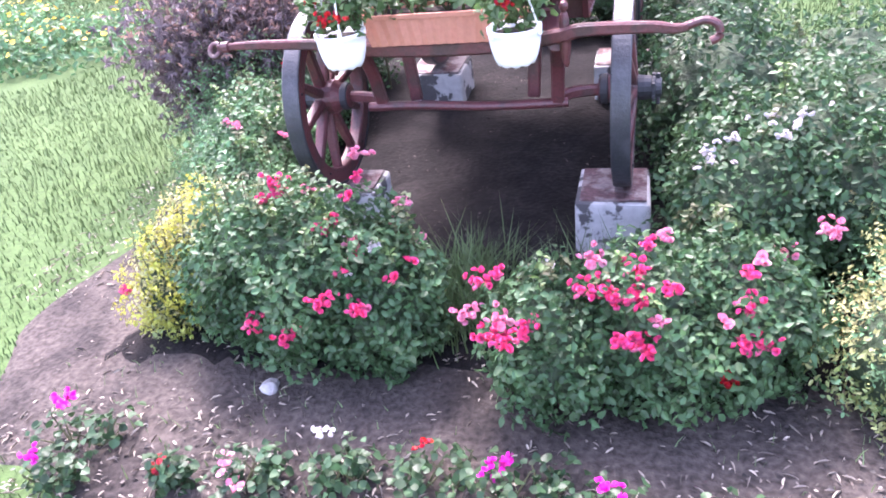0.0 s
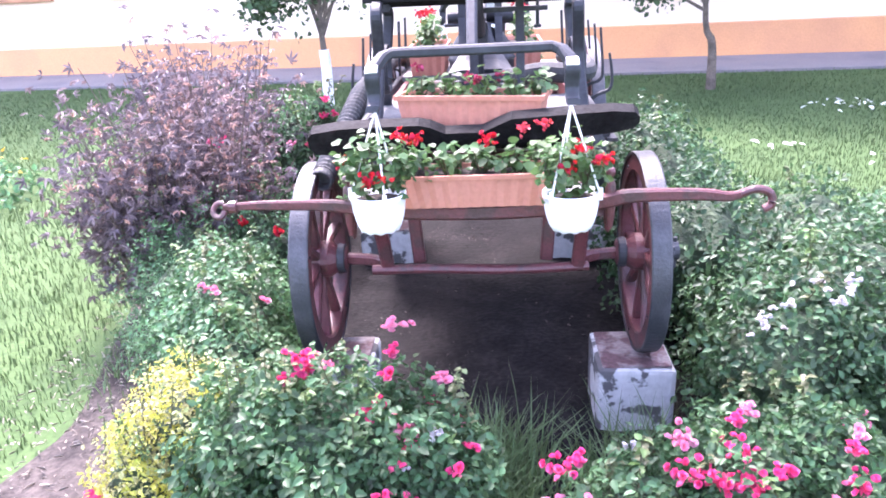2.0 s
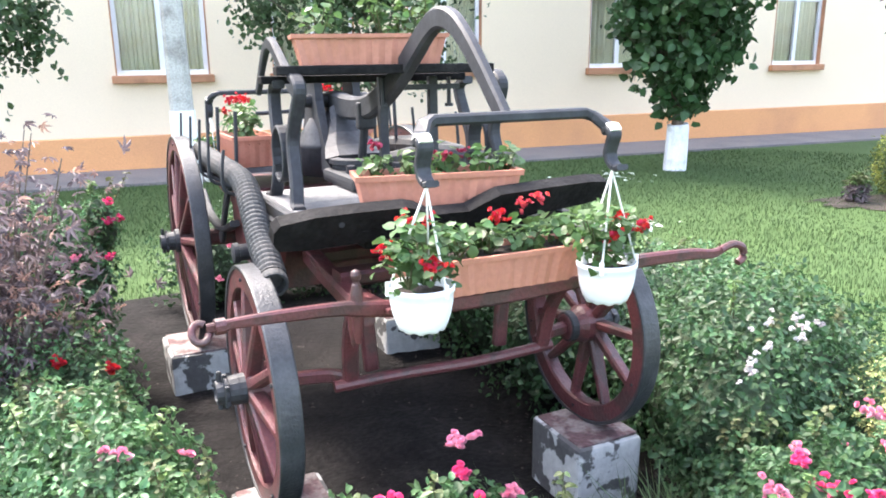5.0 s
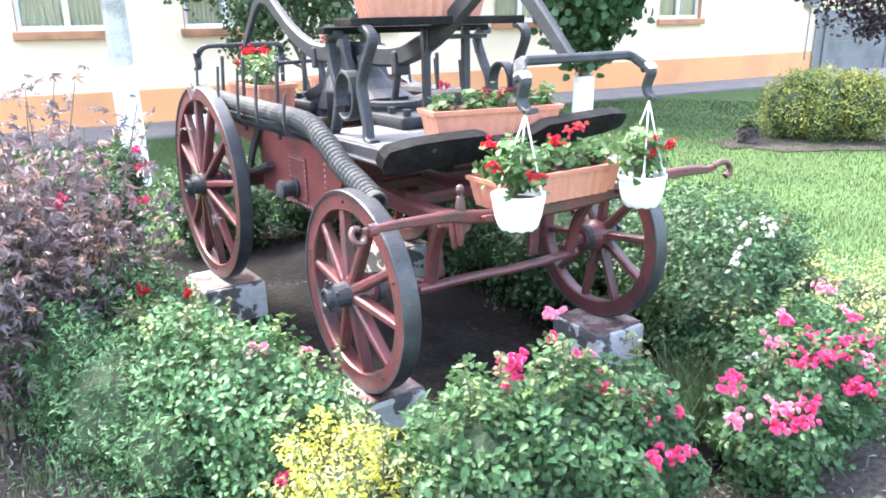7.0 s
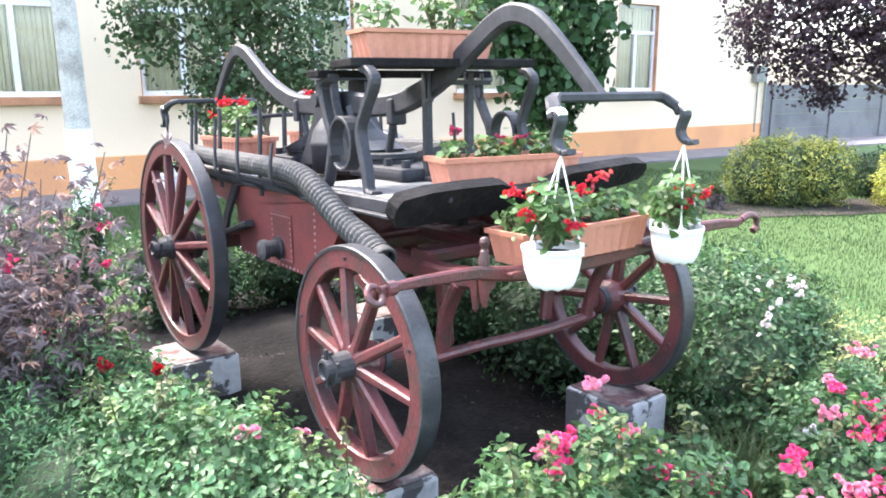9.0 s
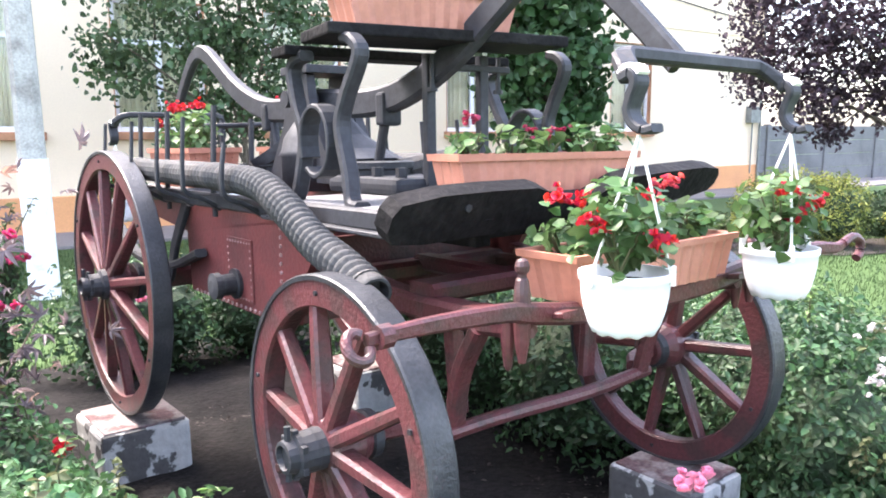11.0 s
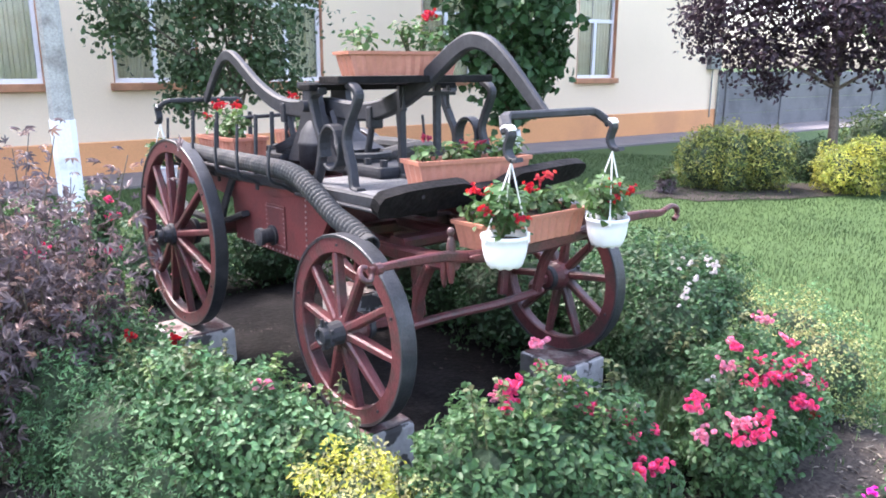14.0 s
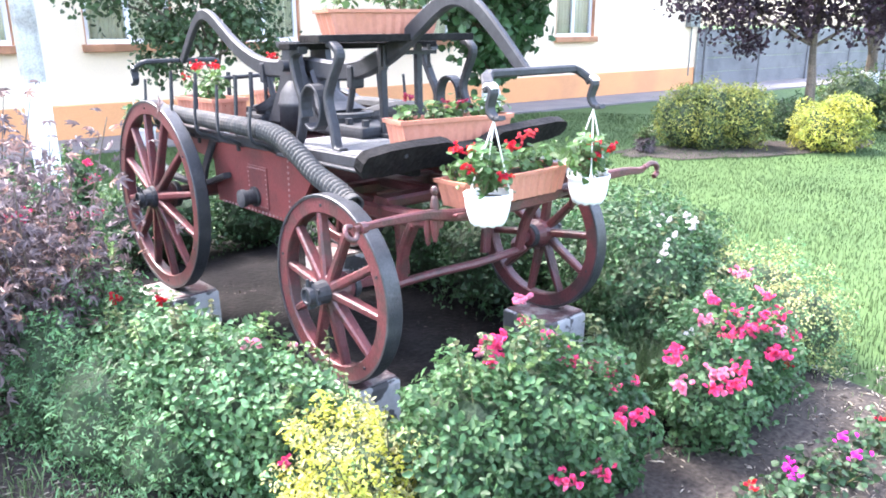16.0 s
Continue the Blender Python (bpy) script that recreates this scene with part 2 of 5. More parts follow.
def smooth_line(pts, per=6):
    """A Catmull-Rom line through the points."""
    P = [Vector(p) for p in pts]
    P = [2 * P[0] - P[1]] + P + [2 * P[-1] - P[-2]]
    out = []
    for i in range(1, len(P) - 2):
        a, b, c, d = P[i - 1 : i + 3]
        for k in range(per):
            t = k / per
            out.append(0.5 * (2 * b + (c - a) * t + (2 * a - 5 * b + 4 * c - d) * t * t + (3 * b - a - 3 * c + d) * t**3))
    return out + [P[-2]]


def sweep(bm, line, profile, up=(0, 0, 1), size=None):
    """Sweeps a closed profile [(side, up)] along a line of points; size scales it by place along the line (0 to 1)."""
    line = [Vector(p) for p in line]
    rings = []
    for i, p in enumerate(line):
        d = (line[min(i + 1, len(line) - 1)] - line[max(i - 1, 0)]).normalized()
        side = d.cross(Vector(up))
        side = side.normalized() if side.length > 1e-4 else Vector((1, 0, 0))
        top = side.cross(d)
        k = size(i / (len(line) - 1)) if size else 1.0
        rings.append([bm.verts.new(p + side * a * k + top * b * k) for a, b in profile])
    n = len(profile)
    for a, b in zip(rings, rings[1:]):
        for j in range(n):
            bm.faces.new((a[j], a[(j + 1) % n], b[(j + 1) % n], b[j]))
    bm.faces.new(rings[0][::-1]), bm.faces.new(rings[-1])
    return bm


def circle(r, n=10):
    return [(r * math.cos(2 * math.pi * k / n), r * math.sin(2 * math.pi * k / n)) for k in range(n)]


def flat(w, h):
    c = min(w, h) * 0.22
    return [(-w / 2, -h / 2 + c), (-w / 2 + c, -h / 2), (w / 2 - c, -h / 2), (w / 2, -h / 2 + c), (w / 2, h / 2 - c), (w / 2 - c, h / 2), (-w / 2 + c, h / 2), (-w / 2, h / 2 - c)]


def lathe(bm, rings, n=24, m=None):
    """Turns rings of (radius, height) round the z axis; m places it."""
    rows = [[bm.verts.new((r * math.cos(2 * math.pi * k / n), r * math.sin(2 * math.pi * k / n), z)) for k in range(n)] for r, z in rings]
    for a, b in zip(rows, rows[1:]):
        for k in range(n):
            bm.faces.new((a[k], a[(k + 1) % n], b[(k + 1) % n], b[k]))
    if rings[0][0] > 1e-4:
        bm.faces.new(rows[0][::-1])
    if rings[-1][0] > 1e-4:
        bm.faces.new(rows[-1])
    if m is not None:
        bmesh.ops.transform(bm, matrix=m, verts=[v for r in rows for v in r])
    return bm


def raw(name, verts, faces, mat, parent=None, label=""):
    """A mesh from numpy arrays of vertices and equal-sided faces."""
    me = bpy.data.meshes.new(name)
    n, k = faces.shape
    me.vertices.add(len(verts)), me.loops.add(n * k), me.polygons.add(n)
    me.vertices.foreach_set("co", np.ascontiguousarray(verts, dtype=np.float32).ravel())
    me.loops.foreach_set("vertex_index", np.ascontiguousarray(faces, dtype=np.int32).ravel())
    me.polygons.foreach_set("loop_start", np.arange(0, n * k, k, dtype=np.int32))
    me.update(calc_edges=True)
    return link(name, me, mat, parent, label)


def unit(a):
    return a / np.maximum(np.linalg.norm(a, axis=1, keepdims=True), 1e-9)


def leaf_arrays(pos, axis, normal, length, width, fold=0.25, droop=0.2):
    """Pointed leaves, folded on the midrib, six corners each."""
    axis = unit(axis)
    side = unit(np.cross(axis, normal))
    nor = np.cross(side, axis)
    L, W = np.reshape(length, (-1, 1)) * np.ones((len(pos), 1)), np.reshape(width, (-1, 1)) * np.ones((len(pos), 1))
    def at(a, s, h):
        return pos + axis * L * a + side * W * s + nor * L * h
    v = np.stack([at(0, 0, 0), at(0.32, -0.5, fold * 0.3), at(0.7, -0.38, fold * 0.3 - droop * 0.3), at(1, 0, -droop), at(0.7, 0.38, fold * 0.3 - droop * 0.3), at(0.32, 0.5, fold * 0.3)], 1)
    i = np.arange(len(pos))[:, None] * 6
    f = np.concatenate([i + np.array([[0, 3, 2, 1]]), i + np.array([[0, 5, 4, 3]])])
    return v.reshape(-1, 3), f


def crown_points(lumps, n, seed, depth=0.35, rough=0.22):
    """Points and outward ways near the uneven skin of a union of lumps (x, y, z, rx, ry, rz)."""
    r = np.random.default_rng(seed)
    lumps = np.array(lumps, float)
    area = (lumps[:, 3] * lumps[:, 4] + lumps[:, 5] * (lumps[:, 3] + lumps[:, 4])) 
    pick = r.choice(len(lumps), size=int(n * 1.9), p=area / area.sum())
    d = unit(r.normal(size=(len(pick), 3)))
    lob = 1 + rough * (np.sin(d[:, 0] * 5 + pick * 1.7 + seed) * np.sin(d[:, 1] * 6 + seed * 2.1) + 0.6 * np.sin(d[:, 2] * 9 + d[:, 0] * 7 + seed))
    k = lob * (1 - depth * r.random(len(pick)) ** 1.6)
    p = lumps[pick, :3] + d * lumps[pick, 3:] * k[:, None]
    out = unit(d / lumps[pick, 3:])
    inside = np.zeros(len(p), bool)
    for j, l in enumerate(lumps):
        q = np.linalg.norm((p - l[:3]) / l[3:], axis=1)
        inside |= (q < 0.72) & (pick != j)
    p, out = p[~inside][:n], out[~inside][:n]
    return p, out


def pierced(s_edges, z_edges, holes, d0, d1):
    """One connected slab in the wall's measure with rectangular holes: cells (i, j) of the grid that stay open."""
    bm = bmesh.new()
    grid = [[[bm.verts.new(wp(s, d, z)) for z in z_edges] for s in s_edges] for d in (d1, d0)]
    solid = {(i, j) for i in range(len(s_edges) - 1) for j in range(len(z_edges) - 1)} - set(holes)
    for i, j in solid:
        for g in grid:
            bm.faces.new((g[i][j], g[i + 1][j], g[i + 1][j + 1], g[i][j + 1]))
        f, b = grid
        for (p, q), nb in ((((i, j), (i + 1, j)), (i, j - 1)), (((i + 1, j), (i + 1, j + 1)), (i + 1, j)), (((i + 1, j + 1), (i, j + 1)), (i, j + 1)), (((i, j + 1), (i, j)), (i - 1, j))):
            if nb not in solid:
                bm.faces.new((f[p[0]][p[1]], f[q[0]][q[1]], b[q[0]][q[1]], b[p[0]][p[1]]))
    bmesh.ops.delete(bm, geom=[v for v in bm.verts if not v.link_faces], context="VERTS")
    return bm


def foliage(name, lumps, n, length, width, mat, parent, seed, label="", depth=0.35, rough=0.22, upward=0.5, floor=0.02, jitter=0.8):
    r = np.random.default_rng(seed + 100)
    p, out = crown_points(lumps, n, seed, depth, rough)
    keep = p[:, 2] > floor
    p, out = p[keep], out[keep]
    nor = unit(out + np.array([0, 0, upward]) + jitter * r.normal(size=p.shape))
    ax = unit(np.cross(nor, r.normal(size=p.shape)) + 0.35 * out)
    s = r.uniform(0.6, 1.25, len(p))
    v, f = leaf_arrays(p, ax, nor, length * s, width * s)
    return tagged(raw(name, v, f, mat, parent, label), kind="stuff")


# adds a solid blob in each lump, coloured as shade between the leaves
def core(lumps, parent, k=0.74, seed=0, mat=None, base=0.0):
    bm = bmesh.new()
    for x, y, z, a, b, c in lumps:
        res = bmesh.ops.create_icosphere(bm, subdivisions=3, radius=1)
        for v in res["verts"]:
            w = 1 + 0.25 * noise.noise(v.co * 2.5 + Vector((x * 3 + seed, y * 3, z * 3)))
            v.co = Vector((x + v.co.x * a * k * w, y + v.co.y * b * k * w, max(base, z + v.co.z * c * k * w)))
    return part("inner_shade_blob", bm, mat or CORE, parent, "shaded inner leaves")


def rosette(size, petals, seed):
    """One many-petalled blossom of cupped petals, as arrays, facing up."""
    r = np.random.default_rng(seed)
    a = r.random(petals) * 2 * math.pi
    tilt = np.linspace(0.15, 1.25, petals)
    ax = np.stack([np.cos(a) * np.cos(tilt), np.sin(a) * np.cos(tilt), np.sin(tilt)], 1)
    nor = np.stack([-np.cos(a) * np.sin(tilt), -np.sin(a) * np.sin(tilt), np.cos(tilt)], 1)
    return leaf_arrays(ax * size * 0.05, ax, nor, size * 0.52, size * 0.72, fold=0.5, droop=-0.1)


def cluster_mesh(name, blossoms, spread, size, mat, seed, petals=11):
    r = np.random.default_rng(seed)
    V, F, base = [], [], 0
    for k in range(blossoms):
        v, f = rosette(size * r.uniform(0.75, 1.15), petals, seed * 50 + k)
        t = Euler((r.normal() * 0.6, r.normal() * 0.6, r.random() * 6)).to_matrix()
        off = r.normal(size=3) * spread * (1, 1, 0.7) if blossoms > 1 else np.zeros(3)
        V.append(v @ np.array(t).T + off), F.append(f + base)
        base += len(v)
    me = bpy.data.meshes.new(name)
    V, F = np.concatenate(V), np.concatenate(F)
    n = len(F)
    me.vertices.add(len(V)), me.loops.add(n * 4), me.polygons.add(n)
    me.vertices.foreach_set("co", V.astype(np.float32).ravel())
    me.loops.foreach_set("vertex_index", F.astype(np.int32).ravel())
    me.polygons.foreach_set("loop_start", np.arange(0, n * 4, 4, dtype=np.int32))
    me.update(calc_edges=True)
    me.materials.append(mat)
    return me


def ground_height(x, y):
    """Level round the wagon, sinking gently towards the building and the lawn beyond."""
    k = min(1.0, max(0.0, (math.hypot(x - 0.1, y - 0.6) - 2.2) / 6.0))
    return -0.21 * k * k * (3 - 2 * k)


def on_ground(x, y):
    return (x, y, ground_height(x, y))


# ---- ground ----
def build_ground():
    k = np.linspace(-1, 1, 141)
    line = np.sinh(k * 5.2) / math.sinh(5.2) * 600
    xs, ys = line + 0.5, line + 2.0
    v = np.array([(x, y, ground_height(x, y) - 0.012) for y in ys for x in xs])
    n = len(k)
    i = (np.arange(n - 1)[:, None] * n + np.arange(n - 1)).ravel()[:, None]
    ob = raw("ground", v, i + np.array([[0, 1, n + 1, n]]), LAWN)
    tagged(ob, "mown green lawn turf round the flower bed", "lawn", kind="structure")


def bed_edge(k):
    """The outline of the soil bed at an angle k."""
    w = 1 + 0.035 * math.sin(5 * k + 1) + 0.02 * math.sin(13 * k)
    c, s = math.cos(k), math.sin(k)
    x, y = 0.05 + 1.75 * w * math.copysign(abs(c) ** 0.55, c), 0.75 + 2.55 * w * math.copysign(abs(s) ** 0.55, s)
    return (x - 0.16 * max(y + 1.2, 0.0) - 0.22 * max(0.0, min(1.0, (-0.2 - y) / 0.7)) if x < 0.05 else x), y


def build_bed():
    rows, m = 40, 160
    v, f = [], []
    for a in range(rows + 1):
        for b in range(m):
            ex, ey = bed_edge(2 * math.pi * b / m)
            k = a / rows
            x, y = 0.05 + (ex - 0.05) * k, 0.75 + (ey - 0.75) * k
            z = 0.005 + 0.022 * noise.noise(Vector((x * 2.3, y * 2.3, 0))) + 0.014 * noise.noise(Vector((x * 9, y * 9, 3)))
            v.append((x, y, (z + 0.012) * min(1, (1 - k) * 6) - 0.02 * (k == 1)))
    for a in range(rows):
        for b in range(m):
            c = (b + 1) % m
            f.append((a * m + b, (a + 1) * m + b, (a + 1) * m + c, a * m + c))
    ob = raw("flower_bed_soil", np.array(v), np.array(f), SHADESOIL)
    tagged(ob, "dark crumbly garden soil of the flower bed, the wagon's shade painted in", "soil", kind="structure")
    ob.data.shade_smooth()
    # the open front and outer side of the bed lie dry and crusted, without the painted shade
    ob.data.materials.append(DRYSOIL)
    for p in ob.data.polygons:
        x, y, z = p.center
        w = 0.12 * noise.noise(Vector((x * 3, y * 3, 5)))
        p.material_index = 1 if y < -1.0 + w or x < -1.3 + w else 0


build_ground()
build_bed()

# ---- the building: a cream two-storey wall with an orange plinth ----
W0, WU, WN = Vector((-0.742, 11.513, 0)), Vector((0.9945, -0.1045, 0)).normalized(), Vector((-0.1045, -0.9945, 0)).normalized()
WTURN = Matrix((WU, WN, (0, 0, 1))).transposed()


def wp(s, d, z):
    return W0 + WU * s + WN * d + Vector((0, 0, z))


def wall_boxes(rows, bevel=0.0):
    """Boxes given in the wall's own measure: (s0, s1, d0, d1, z0, z1)."""
    bm = bmesh.new()
    for s0, s1, d0, d1, z0, z1 in rows:
        box(bm, wp((s0 + s1) / 2, (d0 + d1) / 2, (z0 + z1) / 2), (s1 - s0, d1 - d0, z1 - z0), bevel, WTURN)
    return bm


OPENINGS = [(-11.8, -10.35), (-9.15, -7.7), (-6.5, -5.05), (-3.86, -2.4), (0.5, 1.98), (3.03, 4.5), (5.5, 6.97), (9.31, 10.73), (13.97, 15.36)]
S0, S1, FLOOR1 = -26.0, 19.8, (1.36, 3.43)
FLOOR2 = (4.7, 6.75)


def build_building():
    house = thing("building", wp(-1, 0, -0.6), "cream plastered two-storey building with orange plinth and white windows", "building")
    edges = [S0] + [e for o in OPENINGS for e in o] + [S1]
    holes = [(2 * k + 1, j) for k in range(len(OPENINGS)) for j in (1, 3)]
    part("wall", pierced(edges, (-0.8, *FLOOR1, *FLOOR2, 8.2), holes, -0.35, 0), PLASTER, house)
    part("side_wall", wall_boxes([(S1 - 0.35, S1, -7, -0.352, -0.8, 8.2), (S0, S0 + 0.35, -7, -0.352, -0.8, 8.2), (S0, S1, -7.3, -7.002, -0.8, 8.2)]), PLASTER, house)
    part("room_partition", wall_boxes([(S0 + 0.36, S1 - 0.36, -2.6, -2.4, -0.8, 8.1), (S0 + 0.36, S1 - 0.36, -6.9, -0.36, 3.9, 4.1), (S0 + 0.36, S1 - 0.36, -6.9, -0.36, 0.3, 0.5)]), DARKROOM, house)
    part("roof", wall_boxes([(S0 - 0.4, S1 + 0.4, -7.7, 0.4, 8.2, 8.45)]), TRIM, house)
    part("string_course", wall_boxes([(S0, S1, 0.002, 0.03, 3.86, 3.91)], 0.008), PLASTER, house)
    bm = bmesh.new()
    prof = []
    for s in (S0, S1 + 0.03):
        zt, zb = 0.375 + 0.003 * s, -0.9
        prof.append([bm.verts.new(wp(s, d, z)) for d, z in ((0.002, zb), (0.035, zb), (0.035, zt - 0.015), (0.02, zt), (0.002, zt))])
    for j in range(5):
        bm.faces.new((prof[0][j], prof[0][(j + 1) % 5], prof[1][(j + 1) % 5], prof[1][j]))
    bm.faces.new(prof[0]), bm.faces.new(prof[1][::-1])
    part("plinth", bm, ORANGE, house, "orange painted plaster plinth")
    for a, b in OPENINGS:
        for z0, z1 in (FLOOR1, FLOOR2):
            build_window(house, a, b, z0, z1)
    box_ = part("meter_box", wall_boxes([(19.2, 19.62, 0.003, 0.18, 1.58, 2.02)], 0.01), GREYMETAL, house, "grey metal electricity meter box")
    part("conduit", rod(bmesh.new(), wp(19.45, 0.05, 0.2), wp(19.45, 0.05, 1.58), 0.02), GREYMETAL, box_)
    part("down_pipe", rod(bmesh.new(), wp(19.76, 0.07, -0.15), wp(19.76, 0.07, 8.1), 0.035), GREYMETAL, house, "dark corner down pipe")
    line = [wp(s, 0.05, 4.98 - 0.17 * (s - 13.2) + 0.0085 * (s - 13.2) ** 2) for s in np.linspace(13.2, 19.7, 16)]
    part("cable", sweep(bmesh.new(), line, circle(0.014, 6)), BOARD, house, "black cable hung along the wall")


def build_window(house, a, b, z0, z1):
    m, t = (a + b) / 2, z0 + (z1 - z0) * 0.68
    fr = part("window", pierced((a + 0.02, a + 0.09, m - 0.045, m + 0.045, b - 0.09, b - 0.02), (z0, z0 + 0.08, t - 0.04, t + 0.04, z1 - 0.08, z1), [(1, 1), (3, 1), (1, 3), (2, 3), (3, 3)], -0.16, -0.09), PVC, house, "white plastic framed window")
    part("window_sill", wall_boxes([(a - 0.06, b + 0.06, -0.09, 0.11, z0 - 0.13, z0 - 0.002)], 0.015), TRIM, fr, "terracotta coloured sill")
    part("reveal", wall_boxes([(a, a + 0.018, -0.09, 0.006, z0, z1), (b - 0.018, b, -0.09, 0.006, z0, z1), (a + 0.018, b - 0.018, -0.09, 0.006, z1 - 0.018, z1)]), TRIM, fr, "terracotta painted reveal")
    for s0, s1, y0, y1 in ((a + 0.092, b - 0.092, t + 0.042, z1 - 0.082), (a + 0.092, m - 0.047, z0 + 0.082, t - 0.042), (m + 0.047, b - 0.092, z0 + 0.082, t - 0.042)):
        p = part("pane", wall_boxes([(s0, s1, -0.128, -0.122, y0, y1)]), GLASS, fr)
        p.visible_shadow = False
    # pleated curtains, drawn at both sides
    for s0, s1 in ((a + 0.03, m - 0.03), (m + 0.01, b - 0.03)):
        bm = bmesh.new()
        n = 24
        rows = [[bm.verts.new(wp(s0 + (s1 - s0) * k / n, -0.235 + 0.03 * math.sin(k * 2.4) + 0.02 * (s0 > m), z)) for k in range(n + 1)] for z in (z0 + 0.01, z1 - 0.01)]
        for k in range(n):
            bm.faces.new((rows[0][k], rows[0][k + 1], rows[1][k + 1], rows[1][k]))
        c = part("curtain", bm, CURTAIN, fr, "pale yellow pleated curtain")
        c.modifiers.new("thick", "SOLIDIFY").thickness = 0.004


build_building()


def build_pavement():
    bm = bmesh.new()
    n = 40
    rows = []
    for d, dz in ((-0.3, 0.035), (1.6, 0.03), (1.62, -0.15)):
        rows.append([])
        for k in range(n + 1):
            p = wp(S0 - 2 + (S1 + 12 - S0) * k / n, d, 0)
            rows[-1].append(bm.verts.new((p.x, p.y, ground_height(p.x, p.y) + dz)))
    for a, b in zip(rows, rows[1:]):
        for k in range(n):
            bm.faces.new((a[k], a[k + 1], b[k + 1], b[k]))
    tagged(part("pavement", bm, PAVE), "grey pavement strip along the building", "pavement", kind="structure")


build_pavement()


def build_fence():
    fence = thing("concrete_fence", tuple(wp(22, -0.15, -0.2)), "grey precast concrete panel fence beside the building", "fence")
    a, d = wp(20.45, -0.15, -0.2), WU
    turn = Matrix.Rotation(math.atan2(d.y, d.x), 3, "Z")
    for k in range(-1, 8):
        p = a + d * 2.98 * k
        if k < 0:
            for j in range(4):
                part("panel", box(bmesh.new(), a - d * 0.33 + Vector((0, 0, 0.24 + 0.42 * j)), (0.5, 0.06, 0.412), 0.012, turn), FENCE, fence)
            continue
        part("post", box(bmesh.new(), p + Vector((0, 0, 0.85)), (0.14, 0.16, 1.8), 0.01, turn), FENCE, fence)
        for j in range(4):
            part("panel", box(bmesh.new(), p + d * 1.49 + Vector((0, 0, 0.24 + 0.42 * j)), (2.84, 0.06, 0.412), 0.012, turn), FENCE, fence)


build_fence()


# ---- concrete blocks under the wheels ----
def build_block(x, y, sx, sy, top, label):
    th = thing("concrete_block", (x, y, 0), label, "block", "blocks under the wheels")
    bm = bmesh.new()
    box(bm, (x, y, (top - 0.06) / 2), (sx, sy, top + 0.06), 0.018)
    for v in bm.verts:
        w = v.co * 9
        v.co += Vector((noise.noise(w), noise.noise(w + Vector((5, 0, 0))), 0.6 * noise.noise(w + Vector((0, 7, 0))))) * 0.013
    part("body", bm, BLOCK, th)
    bm = bmesh.new()
    box(bm, (x, y, top + 0.004), (sx - 0.03, sy - 0.03, 0.012), 0.005)
    part("stained_top", bm, BLOCKTOP, th, "rust-stained flaking top")


build_block(0.58, -0.095, 0.29, 0.31, 0.276, "flaking whitewashed concrete block under a front wheel")
build_block(-0.59, -0.06, 0.3, 0.24, 0.276, "flaking whitewashed concrete block under a front wheel")
build_block(-0.58, 1.65, 0.34, 0.36, 0.222, "worn whitewashed concrete block under a rear wheel")
build_block(0.56, 1.66, 0.34, 0.34, 0.222, "worn whitewashed concrete block under a rear wheel")

# ---- the wagon: a hand-pump fire engine on four spoked wheels ----
wagon = thing("fire_pump_wagon", (0, 0.85, 0.28), "antique horse-drawn hand-pump fire wagon, oxblood wood and black iron", "wagon")


